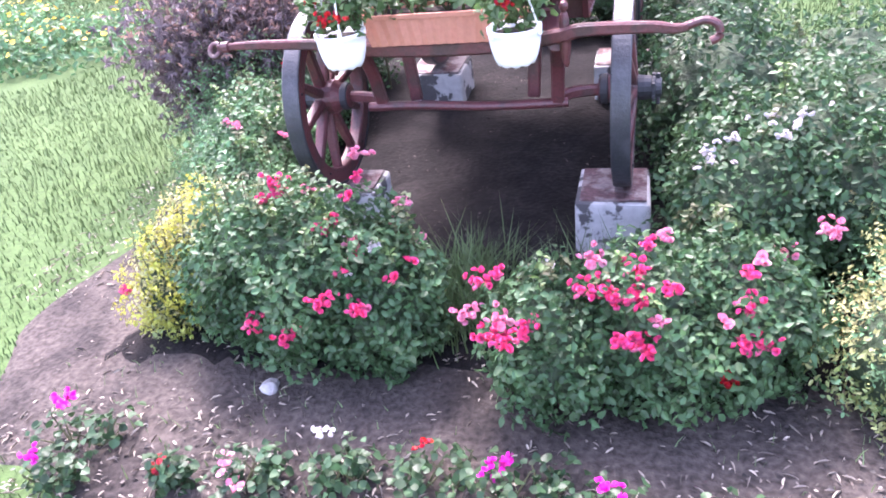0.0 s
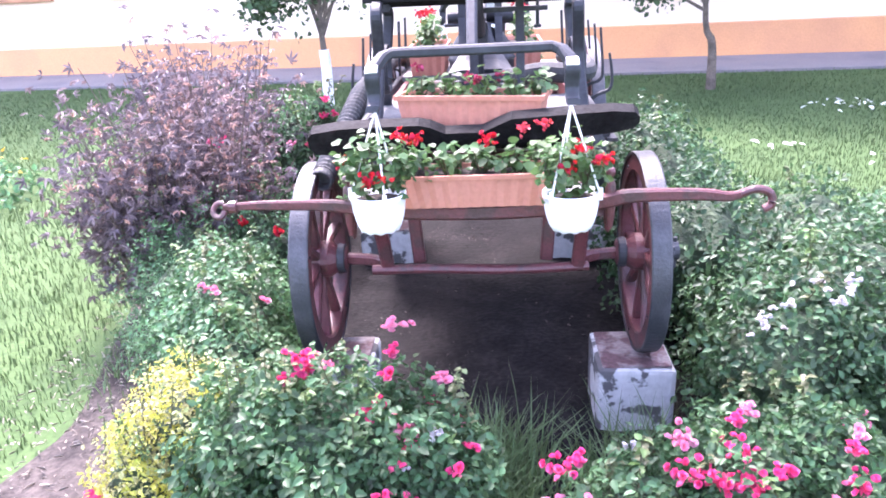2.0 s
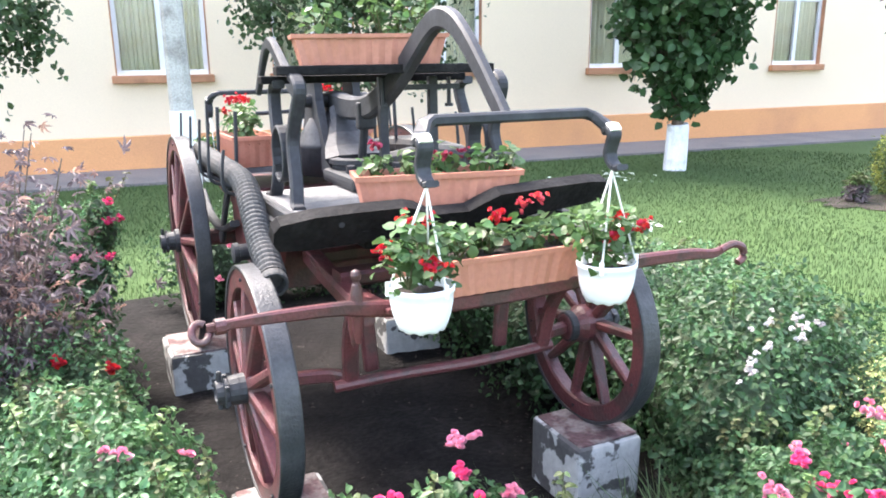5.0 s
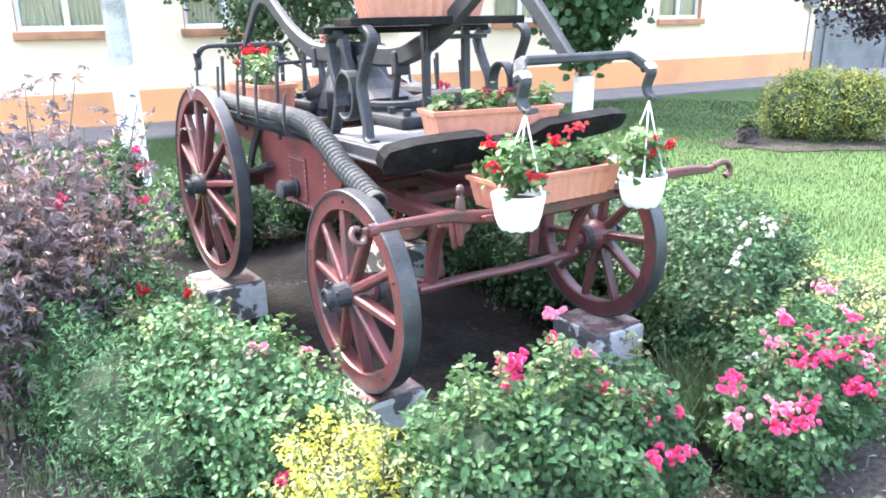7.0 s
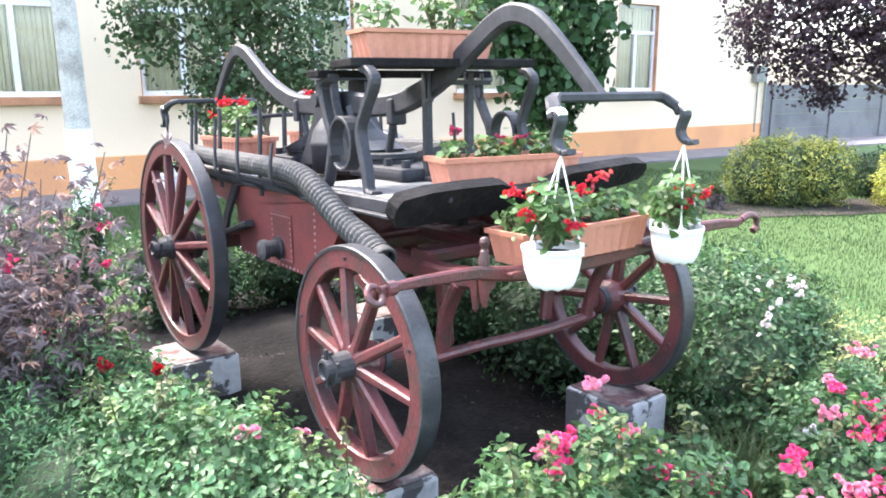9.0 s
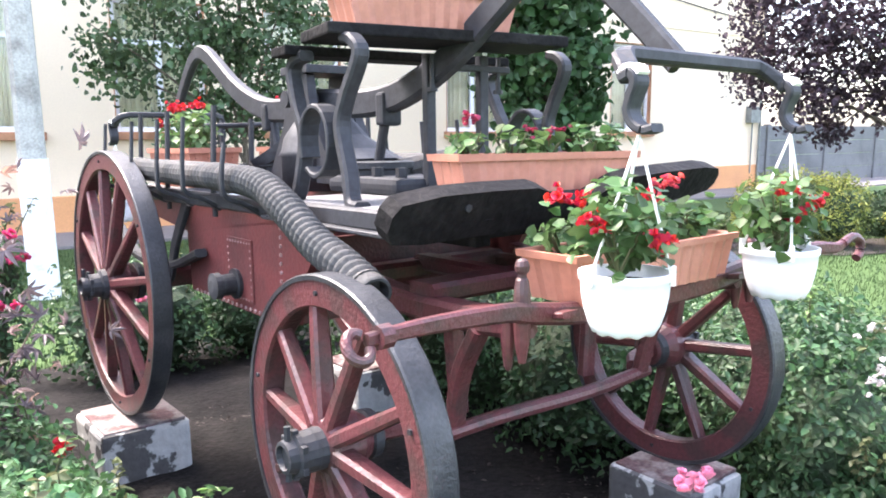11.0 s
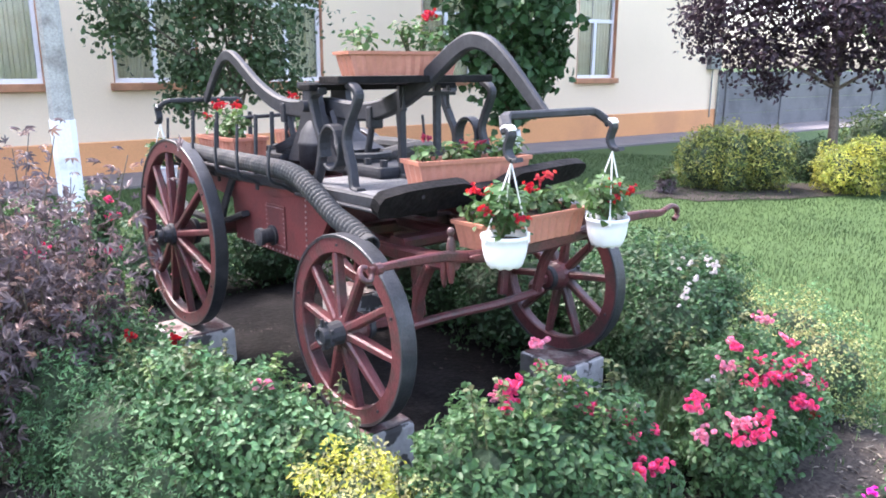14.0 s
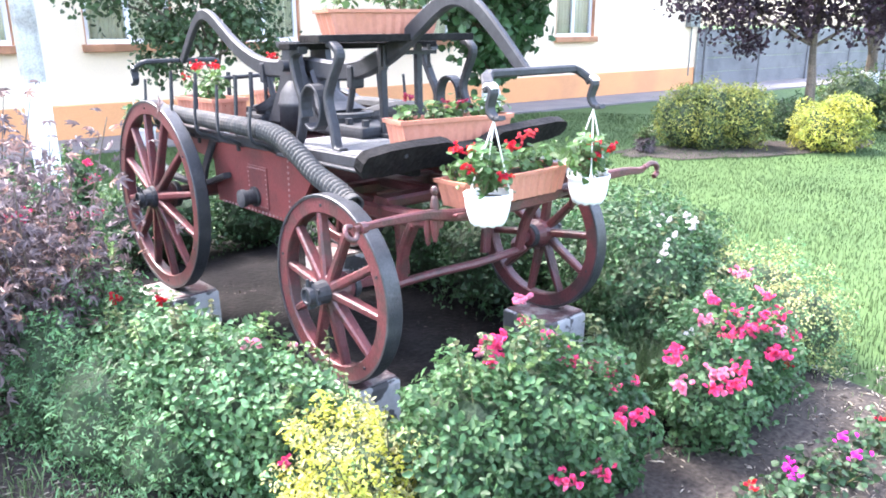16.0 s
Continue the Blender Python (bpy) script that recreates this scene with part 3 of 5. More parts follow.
def build_wheel(x, y, z, r, spokes, side):
    """A dished wheel; side is -1 where its outer face looks to -x."""
    to = Matrix.Translation((x, y, z)) @ Matrix.Rotation(radians(90) * side, 4, "Y")   # local z outwards
    def put(bm):
        bmesh.ops.transform(bm, matrix=to, verts=bm.verts)
        return bm
    n = 88
    bm = bmesh.new()
    rows = []
    for rr, zz in ((r - 0.075, -0.022), (r - 0.07, -0.03), (r - 0.014, -0.03), (r - 0.012, 0.03), (r - 0.07, 0.03), (r - 0.075, 0.022)):
        rows.append([bm.verts.new((rr * math.cos(2 * math.pi * k / n), rr * math.sin(2 * math.pi * k / n), zz)) for k in range(n)])
    for j in range(6):
        for k in range(n):
            a, b = rows[j], rows[(j + 1) % 6]
            bm.faces.new((a[k], a[(k + 1) % n], b[(k + 1) % n], b[k]))
    wheel = part("wheel", put(bm), RED, wagon, "oxblood wooden spoked wheel")
    bm = bmesh.new()
    rows = []
    for rr, zz in ((r - 0.0135, -0.034), (r - 0.003, -0.035), (r, -0.03), (r, 0.03), (r - 0.003, 0.035), (r - 0.0135, 0.034)):
        rows.append([bm.verts.new((rr * math.cos(2 * math.pi * k / n), rr * math.sin(2 * math.pi * k / n), zz)) for k in range(n)])
    for j in range(6):
        for k in range(n):
            a, b = rows[j], rows[(j + 1) % 6]
            bm.faces.new((a[k], a[(k + 1) % n], b[(k + 1) % n], b[k]))
    part("tyre", put(bm), TYRE, wheel, "dark iron tyre")
    h = 0.125 * r + 0.018
    bm = lathe(bmesh.new(), [(0.04, -0.1), (h * 0.75, -0.095), (h * 0.8, -0.06), (h * 0.95, -0.045), (h * 1.1, -0.03), (h * 1.1, 0.034), (h * 0.95, 0.045), (0.045, 0.05)], 20)
    part("hub", put(bm), RED, wheel, smooth=False)
    part("hub_band", put(lathe(bmesh.new(), [(h * 0.76, -0.094), (h * 0.86, -0.09), (h * 0.9, -0.066), (h * 0.8, -0.062)], 20)), BLACK, wheel, "black iron hub band")
    bm = lathe(bmesh.new(), [(0.035, 0.046), (h * 0.74, 0.048), (h * 0.72, 0.066), (0.048, 0.072), (0.045, 0.1), (0.05, 0.102), (0.05, 0.113), (0.04, 0.116), (0.036, 0.137), (0.028, 0.139), (0.024, 0.128)], 16)
    part("axle_cap", put(bm), BLACK, wheel, "black iron axle cap")
    for k in range(6):
        a = k * math.pi / 3
        part("cap_lug", put(box(bmesh.new(), (0.049 * math.cos(a), 0.049 * math.sin(a), 0.108), (0.016, 0.016, 0.014), 0.003)), BLACK, wheel)
    part("linch_pin", put(rod(bmesh.new(), (0.068, 0, 0.125), (-0.055, 0, 0.125), 0.008, n=6)), BLACK, wheel)
    for k in range(spokes):
        a = 2 * math.pi * (k + 0.3) / spokes
        c, s = math.cos(a), math.sin(a)
        line = [(c * q, s * q, 0.028 - 0.028 * q / r) for q in (h * 0.8, r * 0.45, r * 0.7, r - 0.06)]
        bm = sweep(bmesh.new(), line, flat(0.034, 0.046), up=(0, 0, 1), size=lambda t: 1.1 - 0.3 * t)
        part("spoke", put(bm), RED, wheel)
    for k in range(spokes // 2):
        a = 2 * math.pi * (k + 0.05) / (spokes // 2)
        part("rim_bolt", put(rod(bmesh.new(), ((r - 0.042) * math.cos(a), (r - 0.042) * math.sin(a), -0.034), ((r - 0.042) * math.cos(a), (r - 0.042) * math.sin(a), 0.036), 0.006, n=6)), BLACK, wheel)


build_wheel(-0.632, 0.0, 0.672, 0.385, 10, -1)
build_wheel(0.612, 0.0, 0.672, 0.385, 10, 1)
build_wheel(-0.605, 1.72, 0.8, 0.525, 12, -1)
build_wheel(0.605, 1.72, 0.8, 0.525, 12, 1)


def bar(name, pts, w, h, mat, label="", per=5, up=(0, 0, 1), parent=None, size=None):
    return part(name, sweep(bmesh.new(), smooth_line(pts, per) if per else pts, flat(w, h), up, size), mat, parent or wagon, label)


def pipe(name, pts, r, mat, label="", per=5, parent=None, n=10):
    return part(name, sweep(bmesh.new(), smooth_line(pts, per) if per else pts, circle(r, n)), mat, parent or wagon, label, smooth=False)


def build_running_gear():
    for s in (-1, 1):
        bar("axle_arm", [(s * 0.55, 0, 0.672), (s * 0.42, -0.02, 0.668), (s * 0.36, -0.06, 0.66)], 0.038, 0.042, RED)
    bar("rear_axle", [(-0.53, 1.72, 0.8), (0.53, 1.72, 0.8)], 0.07, 0.08, RED, per=0)
    # front carriage: two side rails that carry the splinter bar
    for s in (-1, 1):
        bar("side_rail", [(s * 0.3, 0.55, 0.93), (s * 0.33, 0.2, 0.93), (s * 0.36, -0.15, 0.94), (s * 0.4, -0.36, 0.97)], 0.055, 0.06, RED)
        bar("upright", [(s * 0.36, -0.08, 0.64), (s * 0.37, -0.12, 0.8), (s * 0.38, -0.2, 0.93)], 0.05, 0.035, RED, up=(0, 1, 0))
        bar("inner_upright", [(s * 0.25, 0.03, 0.64), (s * 0.27, 0.03, 0.92)], 0.05, 0.035, RED, up=(0, 1, 0), per=0)
    pipe("lower_cross_bar", [(-0.42, -0.09, 0.655), (-0.2, -0.1, 0.66), (0.1, -0.1, 0.65), (0.4, -0.08, 0.65)], 0.019, RED)
    bar("rear_cross_piece", [(-0.32, 0.5, 0.94), (0.32, 0.5, 0.94)], 0.08, 0.06, RED, per=0)
    bar("front_cross_piece", [(-0.35, 0.05, 0.97), (0.35, 0.05, 0.97)], 0.1, 0.05, RED, per=0)
    bar("pole_socket", [(0, 0.5, 0.96), (0, -0.3, 0.955)], 0.07, 0.05, RED, per=0)
    bar("reach_pole", [(0, 0.5, 0.9), (0, 1.69, 0.84)], 0.06, 0.06, RED, per=0)
    for s in (-1, 1):
        bm = bmesh.new()
        for k in range(4):
            line = [(s * 0.33, 0.0 + q * 0.42 * (1 - 0.18 * k), 0.99 - 0.018 * k - 0.035 * (1 - q * q)) for q in np.linspace(-1, 1, 9)]
            sweep(bm, line, flat(0.05, 0.014))
        part("leaf_spring", bm, RED, wagon, "stacked leaf spring")
    # splinter bar with a curled iron hook at each end
    pts = [(-0.835, -0.44, 1.03), (-0.7, -0.43, 1.03), (-0.5, -0.4, 1.015), (-0.42, -0.385, 1.0), (-0.25, -0.36, 0.972), (0, -0.35, 0.962), (0.25, -0.36, 0.972), (0.42, -0.385, 1.0), (0.5, -0.4, 1.018), (0.7, -0.43, 1.025), (0.79, -0.445, 1.02), (0.84, -0.45, 1.035)]
    sb = part("splinter_bar", sweep(bmesh.new(), smooth_line(pts), flat(0.032, 0.042), size=lambda t: 1.25 - 0.75 * abs(2 * t - 1) ** 1.5), RED, wagon, "oxblood splinter bar across the front")
    pipe("draught_hook", [(0.82, -0.45, 1.03), (0.87, -0.455, 1.045), (0.908, -0.46, 1.03), (0.913, -0.46, 0.995), (0.89, -0.46, 0.98)], 0.013, RED, parent=sb)
    ring = [(-0.85 + 0.02 * math.cos(a), -0.44 + 0.016 * math.sin(a), 1.02 + 0.02 * math.sin(a)) for a in np.linspace(0.9, 6.1, 12)]
    pipe("draught_hook", ring, 0.0095, RED, parent=sb, per=2)
    part("collar", rod(bmesh.new(), (-0.815, -0.44, 1.03), (-0.79, -0.438, 1.03), 0.021), RED, sb)
    for s in (-1, 1):
        pin = part("pin", lathe(bmesh.new(), [(0.008, 0.9), (0.015, 0.94), (0.019, 0.99), (0.017, 1.045), (0.013, 1.068), (0.009, 1.073), (0.009, 1.079), (0.014, 1.086), (0.0155, 1.096), (0.012, 1.106), (0.004, 1.111)], 12, Matrix.Translation((s * 0.43, -0.38, 0))), RED, wagon)
        part("pin_tip", lathe(bmesh.new(), [(0.018, 0.99), (0.015, 0.93), (0.009, 0.885), (0.003, 0.875)], 12, Matrix.Translation((s * 0.43, -0.34, 0))), RED, pin)


build_running_gear()


def prism(bm, outline, x0, x1):
    """An outline in (y, z), drawn out along x."""
    a = [bm.verts.new((x0, y, z)) for y, z in outline]
    b = [bm.verts.new((x1, y, z)) for y, z in outline]
    n = len(a)
    for k in range(n):
        bm.faces.new((a[k], a[(k + 1) % n], b[(k + 1) % n], b[k]))
    bm.faces.new(a[::-1]), bm.faces.new(b)
    return bm


def build_body():
    arch = [(0.08 + 0.5 * math.cos(a) * 1.0, 0.68 + 0.5 * math.sin(a)) for a in np.linspace(0.25, 1.35, 8)]
    side = [(0.62, 0.79)] + arch + [(0.16, 1.155), (1.98, 1.155), (1.98, 1.08), (1.4, 1.02), (1.38, 0.8)]
    for s in (-1, 1):
        part("side_panel", prism(bmesh.new(), side, s * 0.43, s * 0.405), REDPANEL, wagon, "red sheet side panel with a riveted edge")
        bm = bmesh.new()
        for y, z in [(0.645 - 0.001 * k, 0.82 + 0.027 * k) for k in range(11)] + [(0.66 + 0.035 * k, 0.805) for k in range(20)]:
            rod(bm, (s * 0.429, y, z), (s * 0.435, y, z), 0.006, n=6)
        for k in range(9):
            for y, z in ((0.845, 0.835 + 0.0235 * k), (1.015, 0.835 + 0.0235 * k), (0.845 + 0.0212 * k, 0.835), (0.845 + 0.0212 * k, 1.023)):
                rod(bm, (s * 0.433, y, z), (s * 0.438, y, z), 0.004, n=6)
        tagged(part("riveting", bm, RIVET, wagon, "row of small worn rivet heads"), kind="stuff")
        part("hatch", box(bmesh.new(), (s * 0.4325, 0.93, 0.93), (0.007, 0.19, 0.21), 0.002), REDPANEL, wagon, "riveted hatch plate")
        cap = part("suction_cap", lathe(bmesh.new(), [(0.05, 0), (0.052, 0.012), (0.036, 0.014), (0.036, 0.06), (0.044, 0.062), (0.044, 0.085), (0.02, 0.09)], 18, Matrix.Translation((s * 0.436, 0.955, 0.88)) @ Matrix.Rotation(radians(90) * s, 4, "Y")), BLACK, wagon, "black iron suction inlet")
        bar("rear_brace", [(s * 0.44, 1.36, 1.13), (s * 0.46, 1.44, 0.98), (s * 0.47, 1.5, 0.84), (s * 0.46, 1.62, 0.82)], 0.05, 0.02, BLACK, up=(1, 0, 0))
        bar("spring", [(s * 0.46, 1.2, 0.96), (s * 0.46, 1.45, 0.89), (s * 0.46, 1.69, 0.87), (s * 0.46, 1.95, 0.89), (s * 0.46, 2.15, 0.98)], 0.045, 0.03, BLACK)
    part("tank_floor", boxes(((0, 1.0, 0.8), (0.8, 0.72, 0.03)), ((0, 1.4, 0.92), (0.8, 0.025, 0.26)), ((0, 0.63, 0.92), (0.8, 0.025, 0.26)), ((0, 1.7, 1.06), (0.8, 0.55, 0.03))), RED, wagon)
    # the frame takes the boards' black to stand for shade below the platform
    part("front_frame", boxes(((-0.27, 0.28, 1.118), (0.05, 0.74, 0.06)), ((0.27, 0.28, 1.118), (0.05, 0.74, 0.06)), ((0, 0.02, 1.12), (0.488, 0.05, 0.055)), ((0, 0.32, 1.11), (0.488, 0.06, 0.07)), bevel=0.006), BOARD, wagon, "frame under the platform, coloured black for the shade there")
    # platform of planks with an iron edge
    for k in range(6):
        part("plank", box(bmesh.new(), (0, 0.03 + 0.118 * k, 1.165), (0.9, 0.114, 0.026), 0.003), DECK, wagon, "weathered grey plank")
    for k in range(4):
        part("plank", box(bmesh.new(), (0, 1.5 + 0.13 * k, 1.165), (0.9, 0.126, 0.026), 0.003), DECK, wagon, "weathered grey plank")
    for s in (-1, 1):
        bar("edge_rail", [(s * 0.462, -0.03, 1.155), (s * 0.462, 2.0, 1.155)], 0.03, 0.05, BLACK, per=0)
        bar("edge_strip", [(s * 0.48, -0.06, 1.125), (s * 0.48, 0.62, 1.13)], 0.04, 0.012, BLACK, per=0)
    # scalloped foot board across the front
    top = [(-0.555 - 0.045 * math.sin(k), 1.19 + 0.05 * math.cos(k)) for k in (2.6, 1.9, 1.2, 0.6)] + [(-0.48, 1.246), (-0.35, 1.25), (-0.2, 1.25), (-0.16, 1.24), (-0.11, 1.215), (0.02, 1.215), (0.07, 1.24), (0.12, 1.262), (0.3, 1.272), (0.46, 1.278)] + [(0.51 + 0.04 * math.sin(k), 1.24 + 0.036 * math.cos(k)) for k in (0.5, 1.2, 1.9, 2.6)]
    low = [(0.46, 1.195), (0.2, 1.17), (-0.2, 1.15), (-0.49, 1.14)]
    bm = bmesh.new()
    o = top + low
    a = [bm.verts.new((x, -0.125 - 0.55 * (z - 1.19), z)) for x, z in o]
    b = [bm.verts.new((x, -0.172 - 0.55 * (z - 1.19), z - 0.02)) for x, z in o]
    for k in range(len(o)):
        bm.faces.new((a[k], a[(k + 1) % len(o)], b[(k + 1) % len(o)], b[k]))
    bm.faces.new(a[::-1]), bm.faces.new(b)
    bmesh.ops.bevel(bm, geom=[e for e in bm.edges if len(e.link_faces) == 2 and e.calc_face_angle(0) > 0.9], offset=0.021, segments=4, affect="EDGES")
    fb = part("foot_board", bm, BOARD, wagon, "black tarred scalloped foot board", smooth=False)
    for x in (-0.4, 0.42):
        part("bolt", rod(bmesh.new(), (x, -0.17, 1.2 + 0.02 * (x > 0)), (x, -0.19, 1.195 + 0.02 * (x > 0)), 0.009, n=8), BLACK, fb)
        bar("bracket", [(x * 0.8, 0.0, 1.13), (x * 0.8, -0.1, 1.13), (x * 0.8, -0.165, 1.17)], 0.04, 0.014, BLACK, parent=fb)


build_body()


def build_pump():
    # the long rocking beam with a cross handle at each end
    half = [(0.0, 1.49), (0.25, 1.475), (0.45, 1.485), (0.62, 1.53), (0.78, 1.6), (0.93, 1.69), (1.04, 1.755), (1.13, 1.785), (1.22, 1.77), (1.3, 1.72), (1.4, 1.63), (1.53, 1.5)]
    pts = [(0, 1.1 - d, z) for d, z in half[::-1]] + [(0, 1.1 + d, z) for d, z in half[1:]]
    beam = bar("rocking_beam", pts, 0.045, 0.075, BLACK, "black iron rocking pump beam", per=9, size=lambda t: 1.35 - 0.65 * abs(2 * t - 1))
    for y, s in ((-0.47, -1), (2.67, 1)):
        pts = [(-0.293, y + s * 0.055, 1.45), (-0.285, y + s * 0.04, 1.47), (-0.262, y + s * 0.012, 1.494), (-0.235, y, 1.503), (0.235, y, 1.503), (0.262, y + s * 0.012, 1.494), (0.283, y + s * 0.04, 1.47), (0.29, y + s * 0.055, 1.45)]
        h = bar("cross_handle", pts, 0.042, 0.03, BLACK, "black iron cross handle", parent=beam, per=0)
        for x in (-0.292, 0.289):
            yy = y + s * 0.058
            hook = [(x, yy - s * 0.012, 1.452), (x, yy + s * 0.006, 1.458), (x, yy + s * 0.016, 1.442), (x, yy + s * 0.006, 1.415), (x, yy, 1.39), (x, yy + s * 0.012, 1.366), (x, yy + s * 0.036, 1.354), (x, yy + s * 0.058, 1.358)]
            part("cup_hook", sweep(bmesh.new(), smooth_line(hook, 5), flat(0.046, 0.02), up=(0, -s, 0.2), size=lambda t: 1.05 - 0.25 * t), BLACK, h, "black curved handle hook")
            hood = [(x, yy - s * 0.02, 1.459), (x, yy - s * 0.006, 1.47), (x, yy + s * 0.012, 1.47), (x, yy + s * 0.024, 1.456)]
            part("white_cap", sweep(bmesh.new(), smooth_line(hood, 4), flat(0.036, 0.012), up=(0, -s, 0.2)), CORD, h, "white painted cap of the hook")
    # twin standards that carry the beam's pivot
    for s in (-1, 1):
        out = [(0.84, 1.2), (0.88, 1.26), (0.93, 1.33), (0.985, 1.42), (1.02, 1.5), (1.03, 1.585), (1.06, 1.6), (1.14, 1.6), (1.17, 1.585), (1.18, 1.5), (1.215, 1.42), (1.27, 1.33), (1.32, 1.26), (1.36, 1.2)]
        part("standard", prism(bmesh.new(), out, s * 0.07, s * 0.105), BLACK, wagon, "black cast iron pump standard")
    part("pivot", rod(bmesh.new(), (-0.16, 1.1, 1.5), (0.16, 1.1, 1.5), 0.03, n=14), BLACK, wagon)
    part("pivot_plate", boxes(((0, 1.1, 1.605), (0.24, 0.2, 0.03))), BLACK, wagon)
    for y in (0.76, 1.44):
        s = 1 if y < 1 else -1
        cyl = part("cylinder", lathe(bmesh.new(), [(0.12, 1.15), (0.12, 1.25), (0.135, 1.255), (0.135, 1.275), (0.1, 1.28), (0.088, 1.275), (0.085, 1.2), (0.0, 1.2)], 24, Matrix.Translation((0, y, 0.0))), BLACK, wagon, "black cast iron pump cylinder")
        part("base_plate", boxes(((0, y - s * 0.13, 1.205), (0.3, 0.4, 0.055)), bevel=0.02), BLACK, cyl)
        part("piston_rod", rod(bmesh.new(), (0, y, 1.21), (0, y - s * 0.08, 1.46), 0.018, n=10), BLACK, cyl)
        part("rod_fork", boxes(((0, y - s * 0.085, 1.45), (0.08, 0.045, 0.11)), bevel=0.012), BLACK, cyl)
        for x, q in ((0.1, -0.29), (-0.1, -0.29), (0.1, -0.16), (-0.1, -0.16)):
            part("nut", rod(bmesh.new(), (x, y + s * q, 1.23), (x, y + s * q, 1.262), 0.019, n=6), BLACK, cyl)
    dome = part("air_vessel", lathe(bmesh.new(), [(0.16, 1.17), (0.16, 1.29), (0.17, 1.3), (0.16, 1.315), (0.15, 1.36), (0.11, 1.42), (0.05, 1.45), (0.0, 1.455)], 28, Matrix.Translation((0, 1.1, 0))), BLACK, wagon, "domed black air vessel", smooth=True)
    for s in (-1, 1):
        rows = [(0.05, 0.1, 1.47, 0.05), (0.055, 0.13, 1.42, 0.05), (0.085, 0.18, 1.36, 0.045), (0.125, 0.25, 1.31, 0.04), (0.15, 0.33, 1.275, 0.035)]
        bm = bmesh.new()
        rings = [[bm.verts.new((x, 1.1 + s * d - s * 0.3 * q, z - q)) for x, q in ((-w, 0), (-w * 0.6, -0.012), (w * 0.6, -0.012), (w, 0), (w * 0.85, t), (-w * 0.85, t))] for w, d, z, t in rows]
        for a, b in zip(rings, rings[1:]):
            for k in range(6):
                bm.faces.new((a[k], a[(k + 1) % 6], b[(k + 1) % 6], b[k]))
        bm.faces.new(rings[0][::-1]), bm.faces.new(rings[-1])
        part("chute", bm, BLACK, wagon, "sloping black cast iron pump chute", smooth=False)
    # seat board over the pump, on curved iron legs
    sb = part("seat_board", box(bmesh.new(), (-0.05, 0.34, 1.632), (0.76, 0.23, 0.032), 0.006, Matrix.Rotation(radians(-11), 3, "Z")), BOARD, wagon, "black weathered seat board")
    part("seat_back_board", box(bmesh.new(), (-0.045, 0.55, 1.6), (0.79, 0.11, 0.028), 0.005, Matrix.Rotation(radians(-6), 3, "Z")), BOARD, wagon, "black weathered board behind the seat")
    for s in (-1, 1):
        x = s * 0.385
        bar("seat_leg", [(x, 0.31, 1.612), (x, 0.27, 1.6), (x, 0.245, 1.56), (x * 1.02, 0.3, 1.46), (x * 1.03, 0.325, 1.38), (x * 1.05, 0.28, 1.26), (x * 1.07, 0.255, 1.185), (x * 1.09, 0.2, 1.175)], 0.03, 0.045, BLACK, parent=sb, up=(1, 0, 0))
        bar("seat_leg", [(x, 0.52, 1.585), (x, 0.575, 1.575), (x, 0.6, 1.54), (x * 1.02, 0.56, 1.44), (x * 1.03, 0.52, 1.36), (x * 1.05, 0.53, 1.26), (x * 1.07, 0.555, 1.185), (x * 1.09, 0.6, 1.175)], 0.03, 0.045, BLACK, parent=sb, up=(1, 0, 0))
        loop = [(x * 1.04, 0.425 + 0.075 * math.cos(a), 1.345 + 0.095 * math.sin(a)) for a in np.linspace(-0.5, 2 * math.pi - 0.9 if s < 0 else 3.6, 18)]
        bar("leg_loop", loop, 0.014, 0.06, BLACK, per=0, up=(1, 0, 0), parent=sb)
    for x, y in ((-0.02, 0.43), (0.17, 0.4)):
        part("post", box(bmesh.new(), (x, y, 1.39), (0.035, 0.028, 0.43), 0.006), BLACK, wagon)
        part("post_foot", box(bmesh.new(), (x, y - 0.02, 1.188), (0.05, 0.08, 0.02), 0.005), BLACK, wagon)
    part("clamp_bar", boxes(((0.13, 0.4, 1.565), (0.3, 0.03, 0.02))), BLACK, wagon)
    for x in (-0.03, 0.24):
        part("clamp_bolt", rod(rod(bmesh.new(), (x, 0.4, 1.49), (x, 0.4, 1.6), 0.008, n=6), (x, 0.4, 1.49), (x, 0.4, 1.502), 0.016, n=6), BLACK, wagon)


build_pump()


